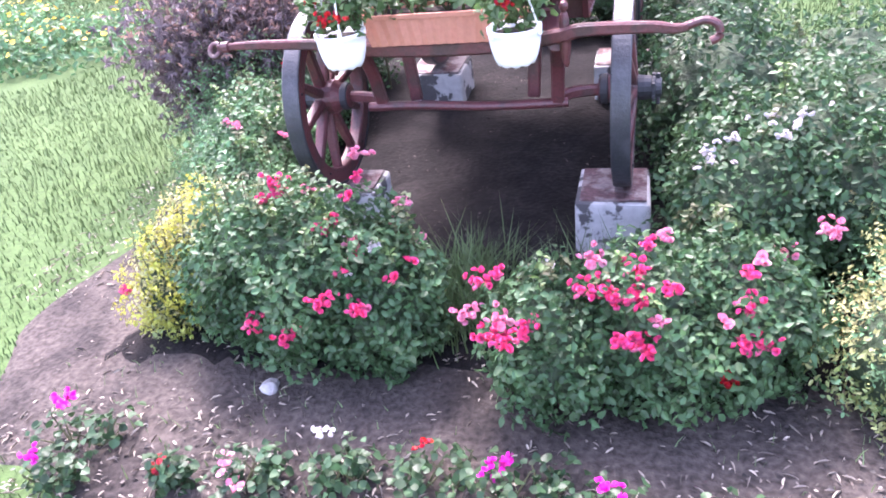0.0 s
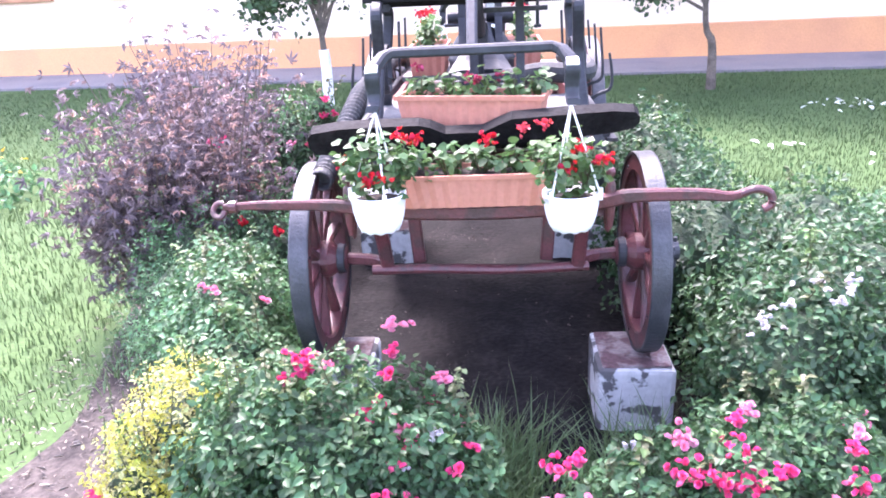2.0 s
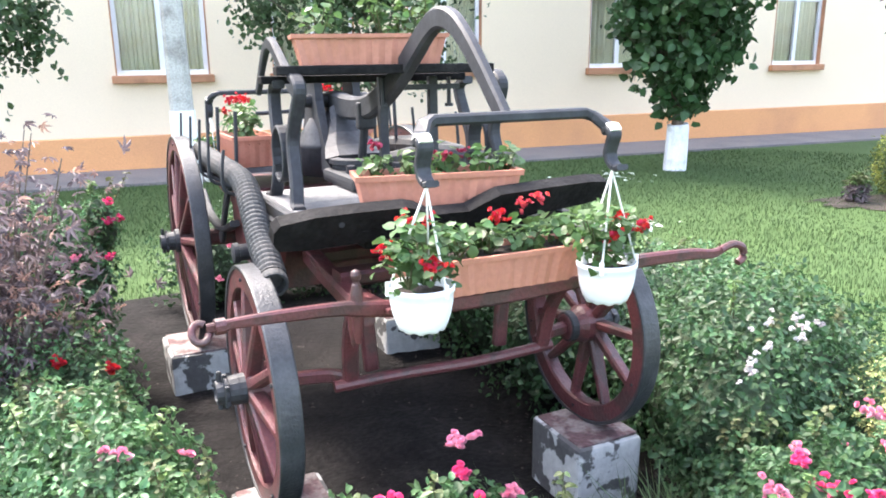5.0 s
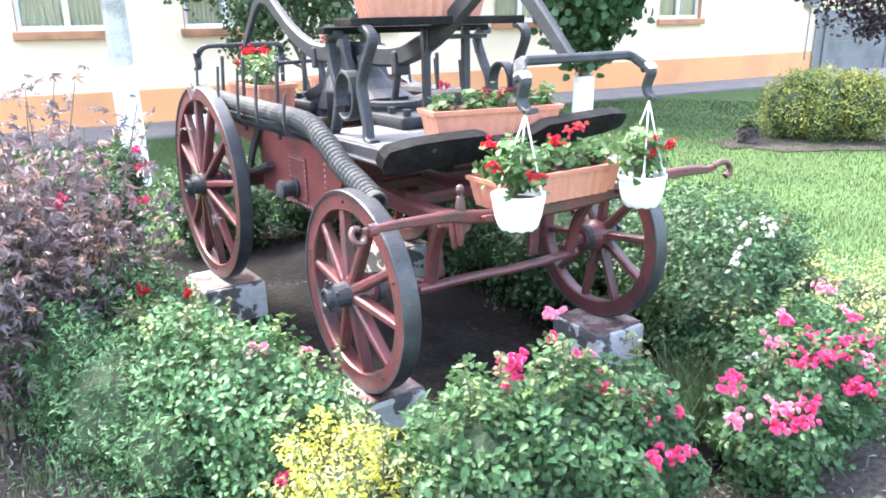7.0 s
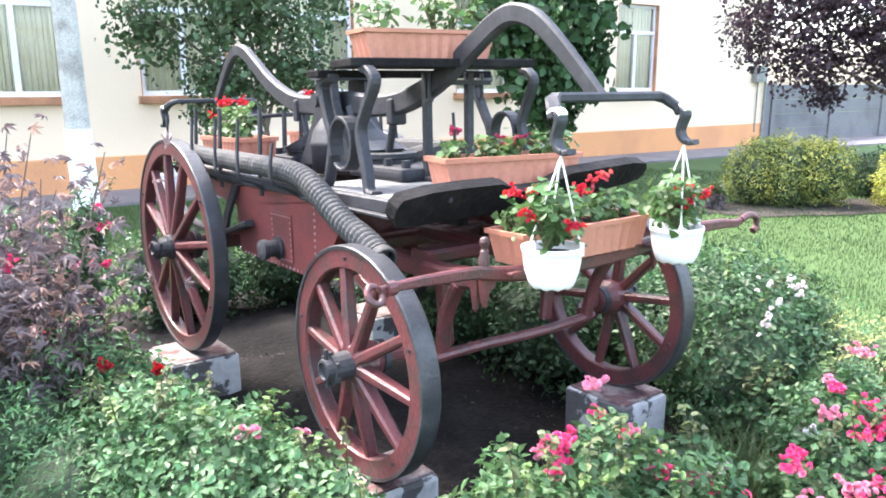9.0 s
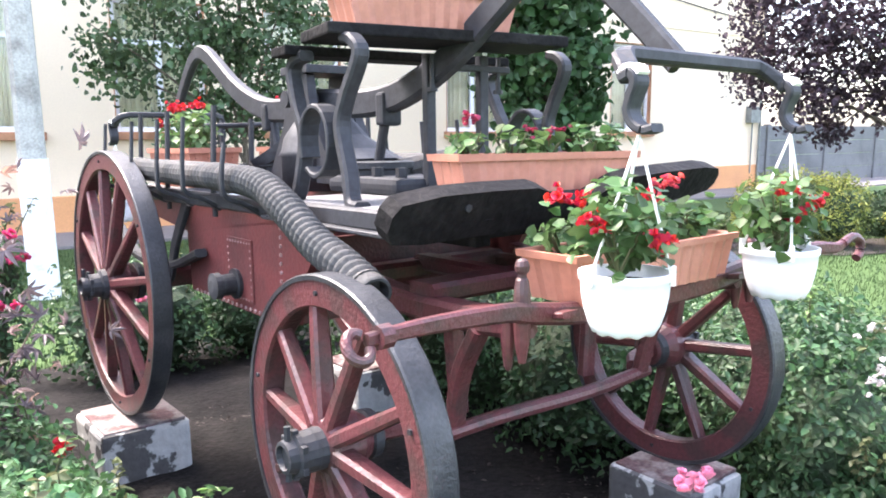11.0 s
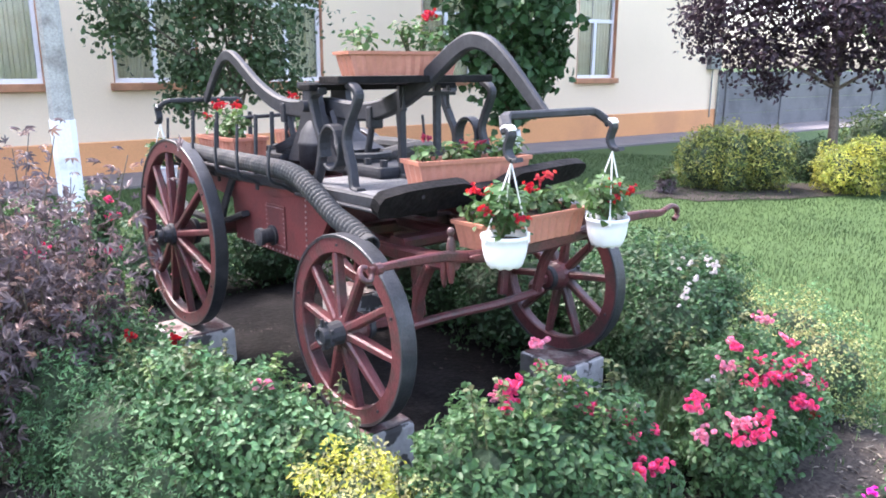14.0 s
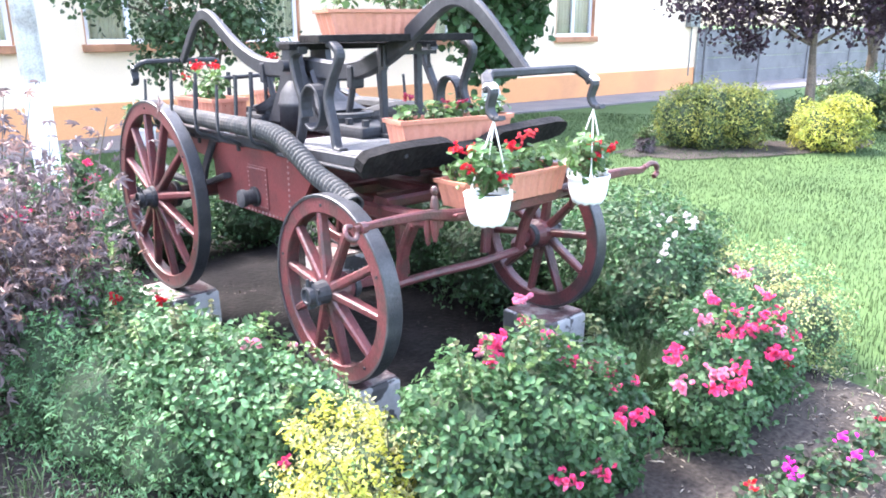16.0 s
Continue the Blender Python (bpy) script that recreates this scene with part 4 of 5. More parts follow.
def build_hose_and_racks():
    pts = [(-0.46, 1.98, 1.2), (-0.5, 1.75, 1.25), (-0.515, 1.5, 1.25), (-0.52, 1.1, 1.245), (-0.52, 0.8, 1.24), (-0.525, 0.56, 1.225), (-0.54, 0.38, 1.17), (-0.56, 0.2, 1.1), (-0.572, 0.05, 1.06), (-0.583, -0.06, 1.025)]
    line = smooth_line(pts, 56)
    gone, run = [0.0], 0.0
    for p, q in zip(line, line[1:]):
        run += (q - p).length
        gone.append(run)

    def rib(t):
        d = gone[min(len(gone) - 1, round(t * (len(line) - 1)))]
        k = 0.5 + 0.5 * math.sin(d * 2 * math.pi / 0.027)
        return 1 + (0.17 if d > 1.1 else 0.05) * (k ** 0.7 - 0.5) + 0.02 * math.sin(d * 9)
    hose = part("suction_hose", sweep(bmesh.new(), line, circle(0.0425, 16), size=rib), HOSE, wagon, "ribbed dark rubber suction hose")
    d = (line[-1] - line[-2]).normalized()
    turn = Matrix.Translation(line[-1]) @ d.to_track_quat("Z", "Y").to_matrix().to_4x4()
    part("hose_end", lathe(bmesh.new(), [(0.0, -0.01), (0.042, -0.012), (0.044, 0.03), (0.042, 0.036), (0.036, 0.036), (0.033, 0.03), (0.032, -0.005), (0.0, -0.006)], 20, turn), HOSE, hose, "open grey hose mouth")
    for s in (-1, 1):
        for y in (1.05, 1.49, 1.8):
            bar("rack_post", [(s * 0.46, y, 1.1), (s * 0.462, y, 1.2), (s * 0.45, y - 0.01, 1.47)], 0.014, 0.022, BLACK, per=0, up=(0, 1, 0))
        for y in (0.69, 1.0, 1.24, 1.52, 1.86):
            z = 1.43 if y > 0.9 else 1.345
            bar("rack_arm", [(s * 0.462, y, 1.13), (s * 0.52, y, 1.165), (s * 0.575, y, 1.19), (s * 0.583, y, 1.25), (s * 0.57, y, z)], 0.014, 0.021, BLACK, up=(0, 1, 0), size=lambda t: 1.15 - 0.4 * t)
    pipe("delivery_hose", [(0.1, 0.75, 1.24), (0.28, 0.72, 1.27), (0.42, 0.7, 1.26), (0.5, 0.9, 1.25), (0.5, 1.4, 1.25), (0.47, 1.9, 1.2)], 0.045, HOSE, "dark rubber delivery hose")
    for x, y in ((-0.12, 1.78), (0.1, 1.74), (-0.04, 1.66)):
        part("lever", rod(bmesh.new(), (x, y, 1.17), (x + 0.02, y + 0.02, 1.45), 0.013, n=8), BLACK, wagon)
    part("lever_bar", rod(bmesh.new(), (-0.22, 1.72, 1.42), (0.18, 1.72, 1.43), 0.011, n=8), BLACK, wagon)
    part("valve_box", boxes(((0, 1.72, 1.21), (0.36, 0.18, 0.07)), bevel=0.012), BLACK, wagon)


build_hose_and_racks()


# ---- flower trays and hanging pots ----
RED_CLUSTERS = [cluster_mesh("geranium_head", 16, 0.0125, 0.024, SCARLET, 200 + k, 6) for k in range(3)]
DARK_CLUSTERS = [cluster_mesh("geranium_head", 12, 0.012, 0.022, CORAL, 210 + k, 6) for k in range(2)]


def geranium(parent, spots, r, h, heads, seed, mats=None, leafmat=None, size=0.034, n=70):
    """Round-leaved plants at the spots, with stalked flower heads, under a thing."""
    q = np.random.default_rng(seed)
    lumps = [(x, y, z + h * 0.5, r, r, h * 0.6) for x, y, z in spots]
    for x, y, z in spots:
        for k in range(5):
            a = q.random() * 6.28
            part("stem", rod(bmesh.new(), (x, y, z - 0.01), (x + r * 0.6 * math.cos(a), y + r * 0.6 * math.sin(a), z + h * q.uniform(0.5, 0.9)), 0.004, 0.002, 5), STEM, parent)
    p, out = crown_points(lumps, n * len(spots), seed, 0.75, 0.3)
    nor = unit(np.array([0, 0, 1.0]) + 0.5 * out + 0.5 * q.normal(size=p.shape))
    ax = unit(np.cross(nor, q.normal(size=p.shape)) + 0.4 * out)
    s = q.uniform(0.6, 1.2, len(p))
    v, f = leaf_arrays(p - ax * (size * s * 0.5)[:, None], ax, nor, size * s, size * 1.05 * s, fold=0.35, droop=0.15)
    tagged(raw("foliage", v, f, leafmat or GERLEAF, parent), kind="stuff")
    for k, (x, y, z, kind) in enumerate(heads):
        me = (mats or RED_CLUSTERS)[kind % len(mats or RED_CLUSTERS)]
        head = link("flower_head", me, None, parent)
        head.matrix_basis = Matrix.Translation((x, y, z)) @ Matrix.Rotation(q.random() * 6, 4, "Z")


def build_tray(at, turn, length, label, plants, heads, rows=2, width=0.165, height=0.13, mats=None, h=0.12, r=0.075, n=55):
    th = thing("flower_tray", at, label, "planter", "terracotta flower trays")
    x0, y0, z0 = at
    m = Matrix.Translation(at) @ Matrix.Rotation(radians(turn), 4, "Z")
    bm = bmesh.new()
    def ring(k, z, grow):
        out = []
        a, b = length / 2 * k + grow, width / 2 * k + grow
        n1, n2 = 2 * int(length / 0.045), 2 * int(width / 0.045)
        def rib(i):
            return 0.006 if i % 2 else 0.0
        ribs = z < height * 0.86
        for i in range(n1):
            out.append((-a + 2 * a * i / n1, -b + (rib(i) if ribs else 0), z))
        for i in range(n2):
            out.append((a - (rib(i) if ribs else 0), -b + 2 * b * i / n2, z))
        for i in range(n1):
            out.append((a - 2 * a * i / n1, b - (rib(i) if ribs else 0), z))
        for i in range(n2):
            out.append((-a + (rib(i) if ribs else 0), b - 2 * b * i / n2, z))
        return [bm.verts.new(m @ Vector(p)) for p in out]
    rings = [ring(0.9, 0.0, 0), ring(0.985, height * 0.855, 0), ring(0.985, height * 0.862, 0), ring(1.0, height * 0.865, 0.006), ring(1.0, height, 0.008), ring(1.0, height, -0.006), ring(0.97, height * 0.8, -0.006)]
    for a, b in zip(rings, rings[1:]):
        for k in range(len(a)):
            bm.faces.new((a[k], a[(k + 1) % len(a)], b[(k + 1) % len(b)], b[k]))
    bm.faces.new(rings[0][::-1])
    part("box", bm, TERRA, th, "ribbed terracotta plastic box")
    part("soil", box(bmesh.new(), m @ Vector((0, 0, height * 0.78)), (length * 0.95, width * 0.86, 0.02), 0.004, m.to_3x3()), POTSOIL, th)
    spots = [tuple(m @ Vector((p, 0.01 * (-1) ** k, height * 0.85))) for k, p in enumerate(plants)]
    geranium(th, spots, r, h, [(*(m @ Vector((a, b, height + c))), k) for a, b, c, k in heads], int(abs(x0 * 100) + z0 * 777), mats, n=n)
    return th


WINE_CLUSTERS = [cluster_mesh("geranium_head", 9, 0.013, 0.02, PLUMHEAD, 220 + k, 6) for k in range(2)]
MIXED = RED_CLUSTERS + DARK_CLUSTERS
build_tray((-0.015, -0.015, 1.178), -13, 0.535, "terracotta plastic flower tray of geraniums on the wagon's platform", (-0.2, -0.08, 0.04, 0.16, 0.23), [(-0.2, 0, 0.08, 0), (-0.02, 0, 0.05, 1), (0.02, -0.03, 0.04, 0), (0.1, 0.02, 0.05, 1)], mats=WINE_CLUSTERS, h=0.085, n=45)
build_tray((0.02, -0.31, 0.988), 0, 0.61, "terracotta plastic flower tray of red geraniums on the front frame", (-0.24, -0.12, 0.0, 0.12, 0.24), [(-0.28, 0.0, 0.12, 0), (-0.22, -0.03, 0.11, 1), (0.02, -0.02, 0.1, 1), (0.2, 0.04, 0.13, 3), (0.13, 0.03, 0.12, 4)], mats=MIXED, h=0.1, height=0.112, r=0.085, n=60)
build_tray((-0.1, 0.345, 1.649), -11, 0.53, "terracotta plastic flower tray of geraniums on the seat board", (-0.17, 0.05, 0.12, 0.2), [(0.14, 0, 0.15, 2), (0.17, 0.01, 0.16, 1)], h=0.15, r=0.085, n=55, height=0.102)
build_tray((-0.3, 1.64, 1.18), 90, 0.46, "small terracotta tray of red geraniums on the wagon's rear", (-0.12, 0.0, 0.12), [(-0.1, 0, 0.17, 0), (0.05, 0.05, 0.16, 1), (0.2, 0.05, 0.1, 2), (0.12, 0, 0.17, 0)], height=0.15, width=0.2, h=0.16, n=70)
build_tray((0.22, 1.7, 1.18), 90, 0.44, "small terracotta tray of red geraniums on the wagon's rear", (-0.06, 0.07), [(-0.08, 0, 0.18, 0), (0.07, 0.04, 0.2, 1)], height=0.15, width=0.2, h=0.16, n=70)


def build_pot(x, y, top, cords_to, heads, seed, label):
    th = thing("hanging_pot", (x, y, top - 0.125), label, "flower pot", "hanging pots")
    m = Matrix.Translation((x, y, top - 0.125))
    n = 60
    bm = bmesh.new()
    lathe(bm, [(0.0, 0.012), (0.048, 0.01), (0.056, 0.006), (0.0615, 0.009), (0.069, 0.024), (0.077, 0.05), (0.0825, 0.08), (0.085, 0.108), (0.088, 0.11), (0.0885, 0.125), (0.084, 0.125), (0.078, 0.09)], n, m)
    for v in bm.verts:
        d = v.co - m.translation
        if 0.05 < math.hypot(d.x, d.y) < 0.065 and d.z < 0.02:
            v.co.z += 0.0025 * math.sin(math.atan2(d.y, d.x) * 10)
    pot = part("pot", bm, WHITEPOT, th, "white plastic pot with a scalloped foot", smooth=True)
    part("soil", lathe(bmesh.new(), [(0.0, 0.098), (0.08, 0.1), (0.08, 0.09), (0.0, 0.088)], 24, m), POTSOIL, th)
    for k in range(3):
        a = 0.5 + 2.094 * k + seed
        p = Vector((x + 0.089 * math.cos(a), y + 0.089 * math.sin(a), top - 0.01))
        part("cord", rod(bmesh.new(), p, cords_to, 0.0032, n=6), CORD, th, "white hanging cord")
        part("clip", rod(bmesh.new(), p - Vector((0, 0, 0.012)), p + Vector((0, 0, 0.025)), 0.007, n=6), CORD, th)
    geranium(th, [(x - 0.045, y - 0.02, top + 0.01), (x + 0.045, y + 0.02, top + 0.005), (x, y + 0.03, top + 0.01)], 0.08, 0.15, [(x + a, y + b, top + c, k) for a, b, c, k in heads], int(seed * 31) + 5, n=95, size=0.032)


POT_LABEL = "white plastic hanging pot of red geraniums on cords"
build_pot(-0.304, -0.53, 1.09, (-0.29, -0.545, 1.345), [(-0.01, -0.08, 0.06, 1), (-0.09, 0.0, 0.1, 0), (0.03, -0.06, 0.055, 2)], 0.4, POT_LABEL)
build_pot(0.29, -0.53, 1.078, (0.285, -0.545, 1.345), [(0.02, 0, 0.13, 0), (0.09, -0.04, 0.1, 1), (-0.02, -0.05, 0.08, 1)], 1.3, POT_LABEL)
build_pot(-0.29, 2.73, 1.07, (-0.29, 2.73, 1.35), [(-0.04, 0, 0.1, 0), (0.06, 0.02, 0.08, 1)], 2.1, POT_LABEL)
build_pot(0.285, 2.73, 1.07, (0.285, 2.73, 1.35), [(-0.04, 0, 0.1, 0)], 0.9, POT_LABEL)


# the wagon with all that it carries leans a little to its rear
LEAN = Matrix.Translation((0.015, 0.835, 0.254)) @ Matrix.Rotation(radians(-0.6), 4, "Z") @ Matrix.Rotation(radians(-1.1), 4, "X") @ Matrix.Translation((0, -0.85, -0.28))
for ob in [o for o in scene.objects if o.parent is None and o.name.split(".")[0] in ("fire_pump_wagon", "flower_tray", "hanging_pot")]:
    ob.matrix_world = LEAN @ Matrix.Translation(ob.location)


# ---- bushes of the bed ----
ROSES = {k: [cluster_mesh("blossom", c, s, z, m, 300 + i * 7 + len(k), 15) for i, (c, s, z) in enumerate(((17, 0.0185, 0.031), (9, 0.0145, 0.031), (3, 0.01, 0.033)))] for k, m in (("pink", PINK), ("pale", PALEPINK), ("white", WHITEPETAL), ("red", SCARLET))}


def build_bush(name, lumps, label, mat, seed, n=6000, size=0.034, flowers=(), stems=10, shoots=18, second=None, share=0.0, width=0.62, category="bush", rough=0.22, upward=0.6):
    x, y = np.mean([l[0] for l in lumps]), np.mean([l[1] for l in lumps])
    th = thing(name, (x, y, ground_height(x, y)), label, category)
    q = np.random.default_rng(seed)
    for k in range(stems):
        l = lumps[k % len(lumps)]
        a = q.random() * 6.28
        top = (l[0] + l[3] * 0.6 * math.cos(a), l[1] + l[4] * 0.6 * math.sin(a), l[2] + l[5] * 0.5)
        part("stem", rod(bmesh.new(), (l[0] + 0.05 * math.cos(a), l[1] + 0.05 * math.sin(a), ground_height(l[0], l[1])), top, 0.008, 0.004, 6), STEM, th)
    tips = []
    for k in range(shoots):
        l = lumps[q.integers(len(lumps))]
        a, b = q.random() * 6.28, q.uniform(0.1, 0.75)
        p = Vector((l[0] + l[3] * b * math.cos(a), l[1] + l[4] * b * math.sin(a), l[2] + l[5] * math.sqrt(1 - b * b) * 0.9))
        e = p + Vector((q.normal() * 0.03, q.normal() * 0.03, q.uniform(0.06, 0.16)))
        part("shoot", rod(bmesh.new(), p, e, 0.003, 0.0015, 5), STEM, th)
        tips += [p.lerp(e, t) for t in (0.3, 0.5, 0.7, 0.85, 1.0)]
    g = ground_height(x, y)
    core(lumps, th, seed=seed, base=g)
    foliage("foliage", lumps, int(n * (1 - share)), size, size * width, mat, th, seed, upward=upward, rough=rough, floor=g + 0.02)
    if second:
        foliage("bright_foliage", lumps, int(n * share), size, size * width, second, th, seed + 1, depth=0.2, upward=upward, rough=rough, floor=g + 0.02)
    if tips:
        t = np.array([tuple(v) for v in tips for _ in range(3)])
        ax = unit(q.normal(size=t.shape) * (1, 1, 0.3))
        v, f = leaf_arrays(t, ax, unit(q.normal(size=t.shape) * 0.5 + (0, 0, 1)), size * q.uniform(0.6, 1.1, len(t)), size * width)
        tagged(raw("shoot_foliage", v, f[np.arange(len(f)) % (len(f) // 2) < len(f) // 4], YOUNGLEAF, th, "young yellow-green shoot leaves"), kind="stuff")
        tagged(raw("reddish_shoot_foliage", v, f[np.arange(len(f)) % (len(f) // 2) >= len(f) // 4], REDSHOOT, th, "young reddish shoot leaves"), kind="stuff")
    for fx, fy, fz, kind, form in flowers:
        b = link("blossom", ROSES[kind][form], None, th)
        b.matrix_basis = Matrix.Translation((fx, fy, fz)) @ Matrix.Rotation(fx * 40 + fy * 9, 4, "Z") @ Matrix.Scale(0.56 if kind == "white" else 0.94, 4)
    return th


FLOWERS_FRONT = [(-0.54, -0.78, 0.63, "pink", 0), (-0.59, -0.82, 0.57, "pink", 1), (-0.52, -0.79, 0.58, "pink", 1), (-0.28, -0.68, 0.67, "pale", 1), (-0.23, -0.67, 0.67, "pale", 2), (-0.28, -0.70, 0.59, "pink", 1), (-0.32, -0.93, 0.54, "pink", 0), (-0.21, -0.95, 0.49, "pale", 0), (-0.19, -1.02, 0.47, "pink", 1), (-0.24, -1.06, 0.44, "pink", 1), (-0.29, -1.13, 0.38, "pink", 0), (-0.56, -1.14, 0.27, "pink", 0), (-0.16, -0.73, 0.43, "pink", 1), (-0.14, -0.70, 0.49, "pale", 1), (-0.11, -0.69, 0.49, "pale", 2), (-0.06, -0.74, 0.37, "pale", 1), (-0.25, -0.94, 0.51, "white", 2), (-0.20, -1.06, 0.44, "white", 2), (-0.03, -0.95, 0.42, "pink", 2), (-0.49, -0.67, 0.53, "pale", 1), (-0.13, -1.01, 0.51, "white", 0), (-0.17, -1.12, 0.35, "pink", 0), (-0.43, -1.17, 0.26, "pink", 0), (-0.07, -1.05, 0.41, "pink", 2), (-0.28, -0.80, 0.57, "pink", 2)]
FLOWERS_YELLOW = [(-1.22, -0.91, 0.25, "pink", 1)]
FLOWERS_LEFT = [(-0.87, -0.04, 0.50, "pale", 2), (-1.09, -0.11, 0.59, "pale", 1), (-1.04, -0.12, 0.58, "pale", 2), (-1.15, -0.42, 0.28, "pink", 1)]
FLOWERS_RIGHT = [(0.22, -1.04, 0.44, "pink", 0), (0.26, -1.02, 0.45, "pink", 1), (0.17, -1.09, 0.36, "pale", 0), (0.27, -1.19, 0.35, "pink", 0), (0.30, -1.17, 0.40, "pale", 0), (0.37, -1.22, 0.41, "pink", 0), (0.32, -1.23, 0.37, "pink", 0), (0.56, -0.97, 0.49, "pale", 0), (0.54, -1.10, 0.46, "pink", 0), (0.60, -1.10, 0.47, "pink", 0), (0.64, -1.13, 0.47, "pink", 0), (0.68, -1.06, 0.51, "pink", 0), (0.69, -1.15, 0.47, "pink", 0), (0.71, -0.93, 0.51, "pink", 1), (0.77, -0.87, 0.51, "pale", 1), (0.79, -1.12, 0.48, "pink", 1), (0.65, -1.23, 0.37, "pink", 1), (0.68, -1.23, 0.39, "pink", 1), (0.71, -1.24, 0.37, "pink", 0), (0.74, -1.20, 0.43, "pale", 1), (0.98, -1.10, 0.43, "pink", 0), (0.99, -1.03, 0.49, "pink", 1), (1.03, -0.98, 0.50, "pale", 2), (0.98, -1.15, 0.34, "pink", 0), (1.03, -1.15, 0.33, "pink", 0), (0.94, -1.17, 0.22, "red", 1), (0.42, -0.98, 0.47, "white", 1), (0.93, -1.13, 0.39, "pale", 2)]
FLOWERS_CREAM = [(1.12, -0.78, 0.39, "pale", 0), (1.24, -0.79, 0.49, "pale", 0), (1.07, -0.89, 0.35, "pale", 1)]
FLOWERS_WHITE = [(0.89, -0.57, 0.65, "white", 1), (0.91, -0.55, 0.61, "white", 1), (0.93, -0.56, 0.68, "white", 2), (0.86, -0.55, 0.58, "white", 2), (0.97, -0.56, 0.69, "white", 1), (1.12, -0.57, 0.7, "white", 1), (1.15, -0.56, 0.73, "white", 1), (1.09, -0.56, 0.74, "white", 2), (1.1, -0.45, 0.72, "white", 1), (1.18, -0.5, 0.74, "white", 1), (1.02, -0.45, 0.71, "white", 2), (1.5, -0.36, 0.62, "white", 1), (1.46, -0.3, 0.6, "white", 2), (1.3, -0.3, 0.69, "white", 2), (0.98, -0.5, 0.58, "white", 2)]
FLOWERS_REAR = [(-0.31, 2.56, 0.28, "pale", 1), (-0.21, 2.59, 0.48, "pale", 1)]
FLOWERS_SIDE = [(-1.22, 0.80, 0.55, "red", 1), (-1.04, 0.77, 0.50, "red", 1), (-0.94, 1.74, 0.88, "pink", 1), (-1.31, 1.25, 0.57, "pink", 2), (-1.12, 1.53, 0.76, "pale", 1), (-0.97, 1.61, 0.73, "pink", 1)]
FLOWERS_FAR = [(2.04, 1.85, 0.28, "white", 2)]


BUSH_FRONT = [(-0.42, -0.86, 0.3, 0.33, 0.29, 0.32), (-0.68, -0.79, 0.29, 0.27, 0.26, 0.31), (-0.17, -0.92, 0.25, 0.22, 0.23, 0.3)]
BUSH_YELLOW = [(-1.0, -0.62, 0.24, 0.2, 0.24, 0.25), (-1.12, -0.78, 0.18, 0.13, 0.17, 0.2)]
BUSH_LEFT = [(-1.08, 0.05, 0.28, 0.27, 0.36, 0.33), (-1.18, 0.38, 0.27, 0.27, 0.34, 0.31), (-0.98, -0.25, 0.25, 0.22, 0.25, 0.28)]
BUSH_RIGHT = [(0.44, -1.08, 0.23, 0.22, 0.22, 0.25), (0.72, -1.0, 0.25, 0.28, 0.26, 0.26), (0.98, -0.9, 0.25, 0.26, 0.26, 0.26), (0.92, -0.6, 0.16, 0.2, 0.22, 0.2)]
BUSH_CREAM = [(1.47, -1.0, 0.22, 0.23, 0.24, 0.25), (1.6, -0.78, 0.24, 0.25, 0.26, 0.28), (1.62, -0.52, 0.22, 0.22, 0.22, 0.26)]
BUSH_WHITE = [(1.2, -0.15, 0.32, 0.4, 0.4, 0.38), (1.55, 0.12, 0.32, 0.44, 0.42, 0.38), (1.05, -0.38, 0.3, 0.28, 0.27, 0.36), (1.45, -0.32, 0.28, 0.32, 0.28, 0.32), (1.85, -0.05, 0.26, 0.36, 0.36, 0.32)]
BUSH_BACK = [(0.98, 0.6, 0.36, 0.36, 0.45, 0.42), (1.0, 1.35, 0.36, 0.36, 0.48, 0.44), (1.02, 2.1, 0.36, 0.38, 0.42, 0.44), (1.6, 0.9, 0.28, 0.4, 0.5, 0.34)]
BUSH_REAR = [(-0.15, 2.9, 0.3, 0.5, 0.35, 0.36), (0.6, 2.85, 0.3, 0.45, 0.35, 0.36)]
BUSH_SIDE = [(-1.15, 0.95, 0.28, 0.22, 0.3, 0.32), (-1.2, 1.4, 0.3, 0.24, 0.3, 0.36), (-1.25, 1.95, 0.35, 0.26, 0.35, 0.45), (-1.12, 1.75, 0.62, 0.2, 0.24, 0.3), (-1.22, 2.2, 0.62, 0.22, 0.26, 0.32), (-0.98, 1.85, 0.85, 0.09, 0.12, 0.17)]

TALL_ROSES = [(-0.93, 1.78, 0.97, "pink", 1), (-0.9, 1.8, 0.88, "pink", 1), (-1.02, 1.6, 0.74, "pink", 1), (-1.43, 1.2, 0.88, "pink", 0), (-1.48, 1.22, 0.86, "pale", 1), (-1.1, 1.5, 0.6, "white", 2), (-0.99, 1.55, 0.56, "white", 2)]
build_bush("rose_bush", BUSH_FRONT, "low rose bush with small dark leaves and bright pink roses", ROSELEAF, 11, 15500, 0.031, [(a, b, c + 0.03, d, e) for a, b, c, d, e in FLOWERS_FRONT])
build_bush("euonymus_bush", BUSH_YELLOW, "small bushy shrub with yellow and green variegated leaves", VARILEAF, 12, 14000, 0.019, FLOWERS_YELLOW, second=YELLOWLEAF, share=0.55, width=0.5, rough=0.38)
build_bush("rose_bush", BUSH_LEFT, "dense green rose bush with few flowers beside the wheel", LIMELEAF, 13, 17000, 0.029, FLOWERS_LEFT, second=ROSELEAF, share=0.35)
build_bush("rose_bush", BUSH_RIGHT, "low spreading rose bush full of bright pink roses", ROSELEAF, 14, 15000, 0.03, FLOWERS_RIGHT)
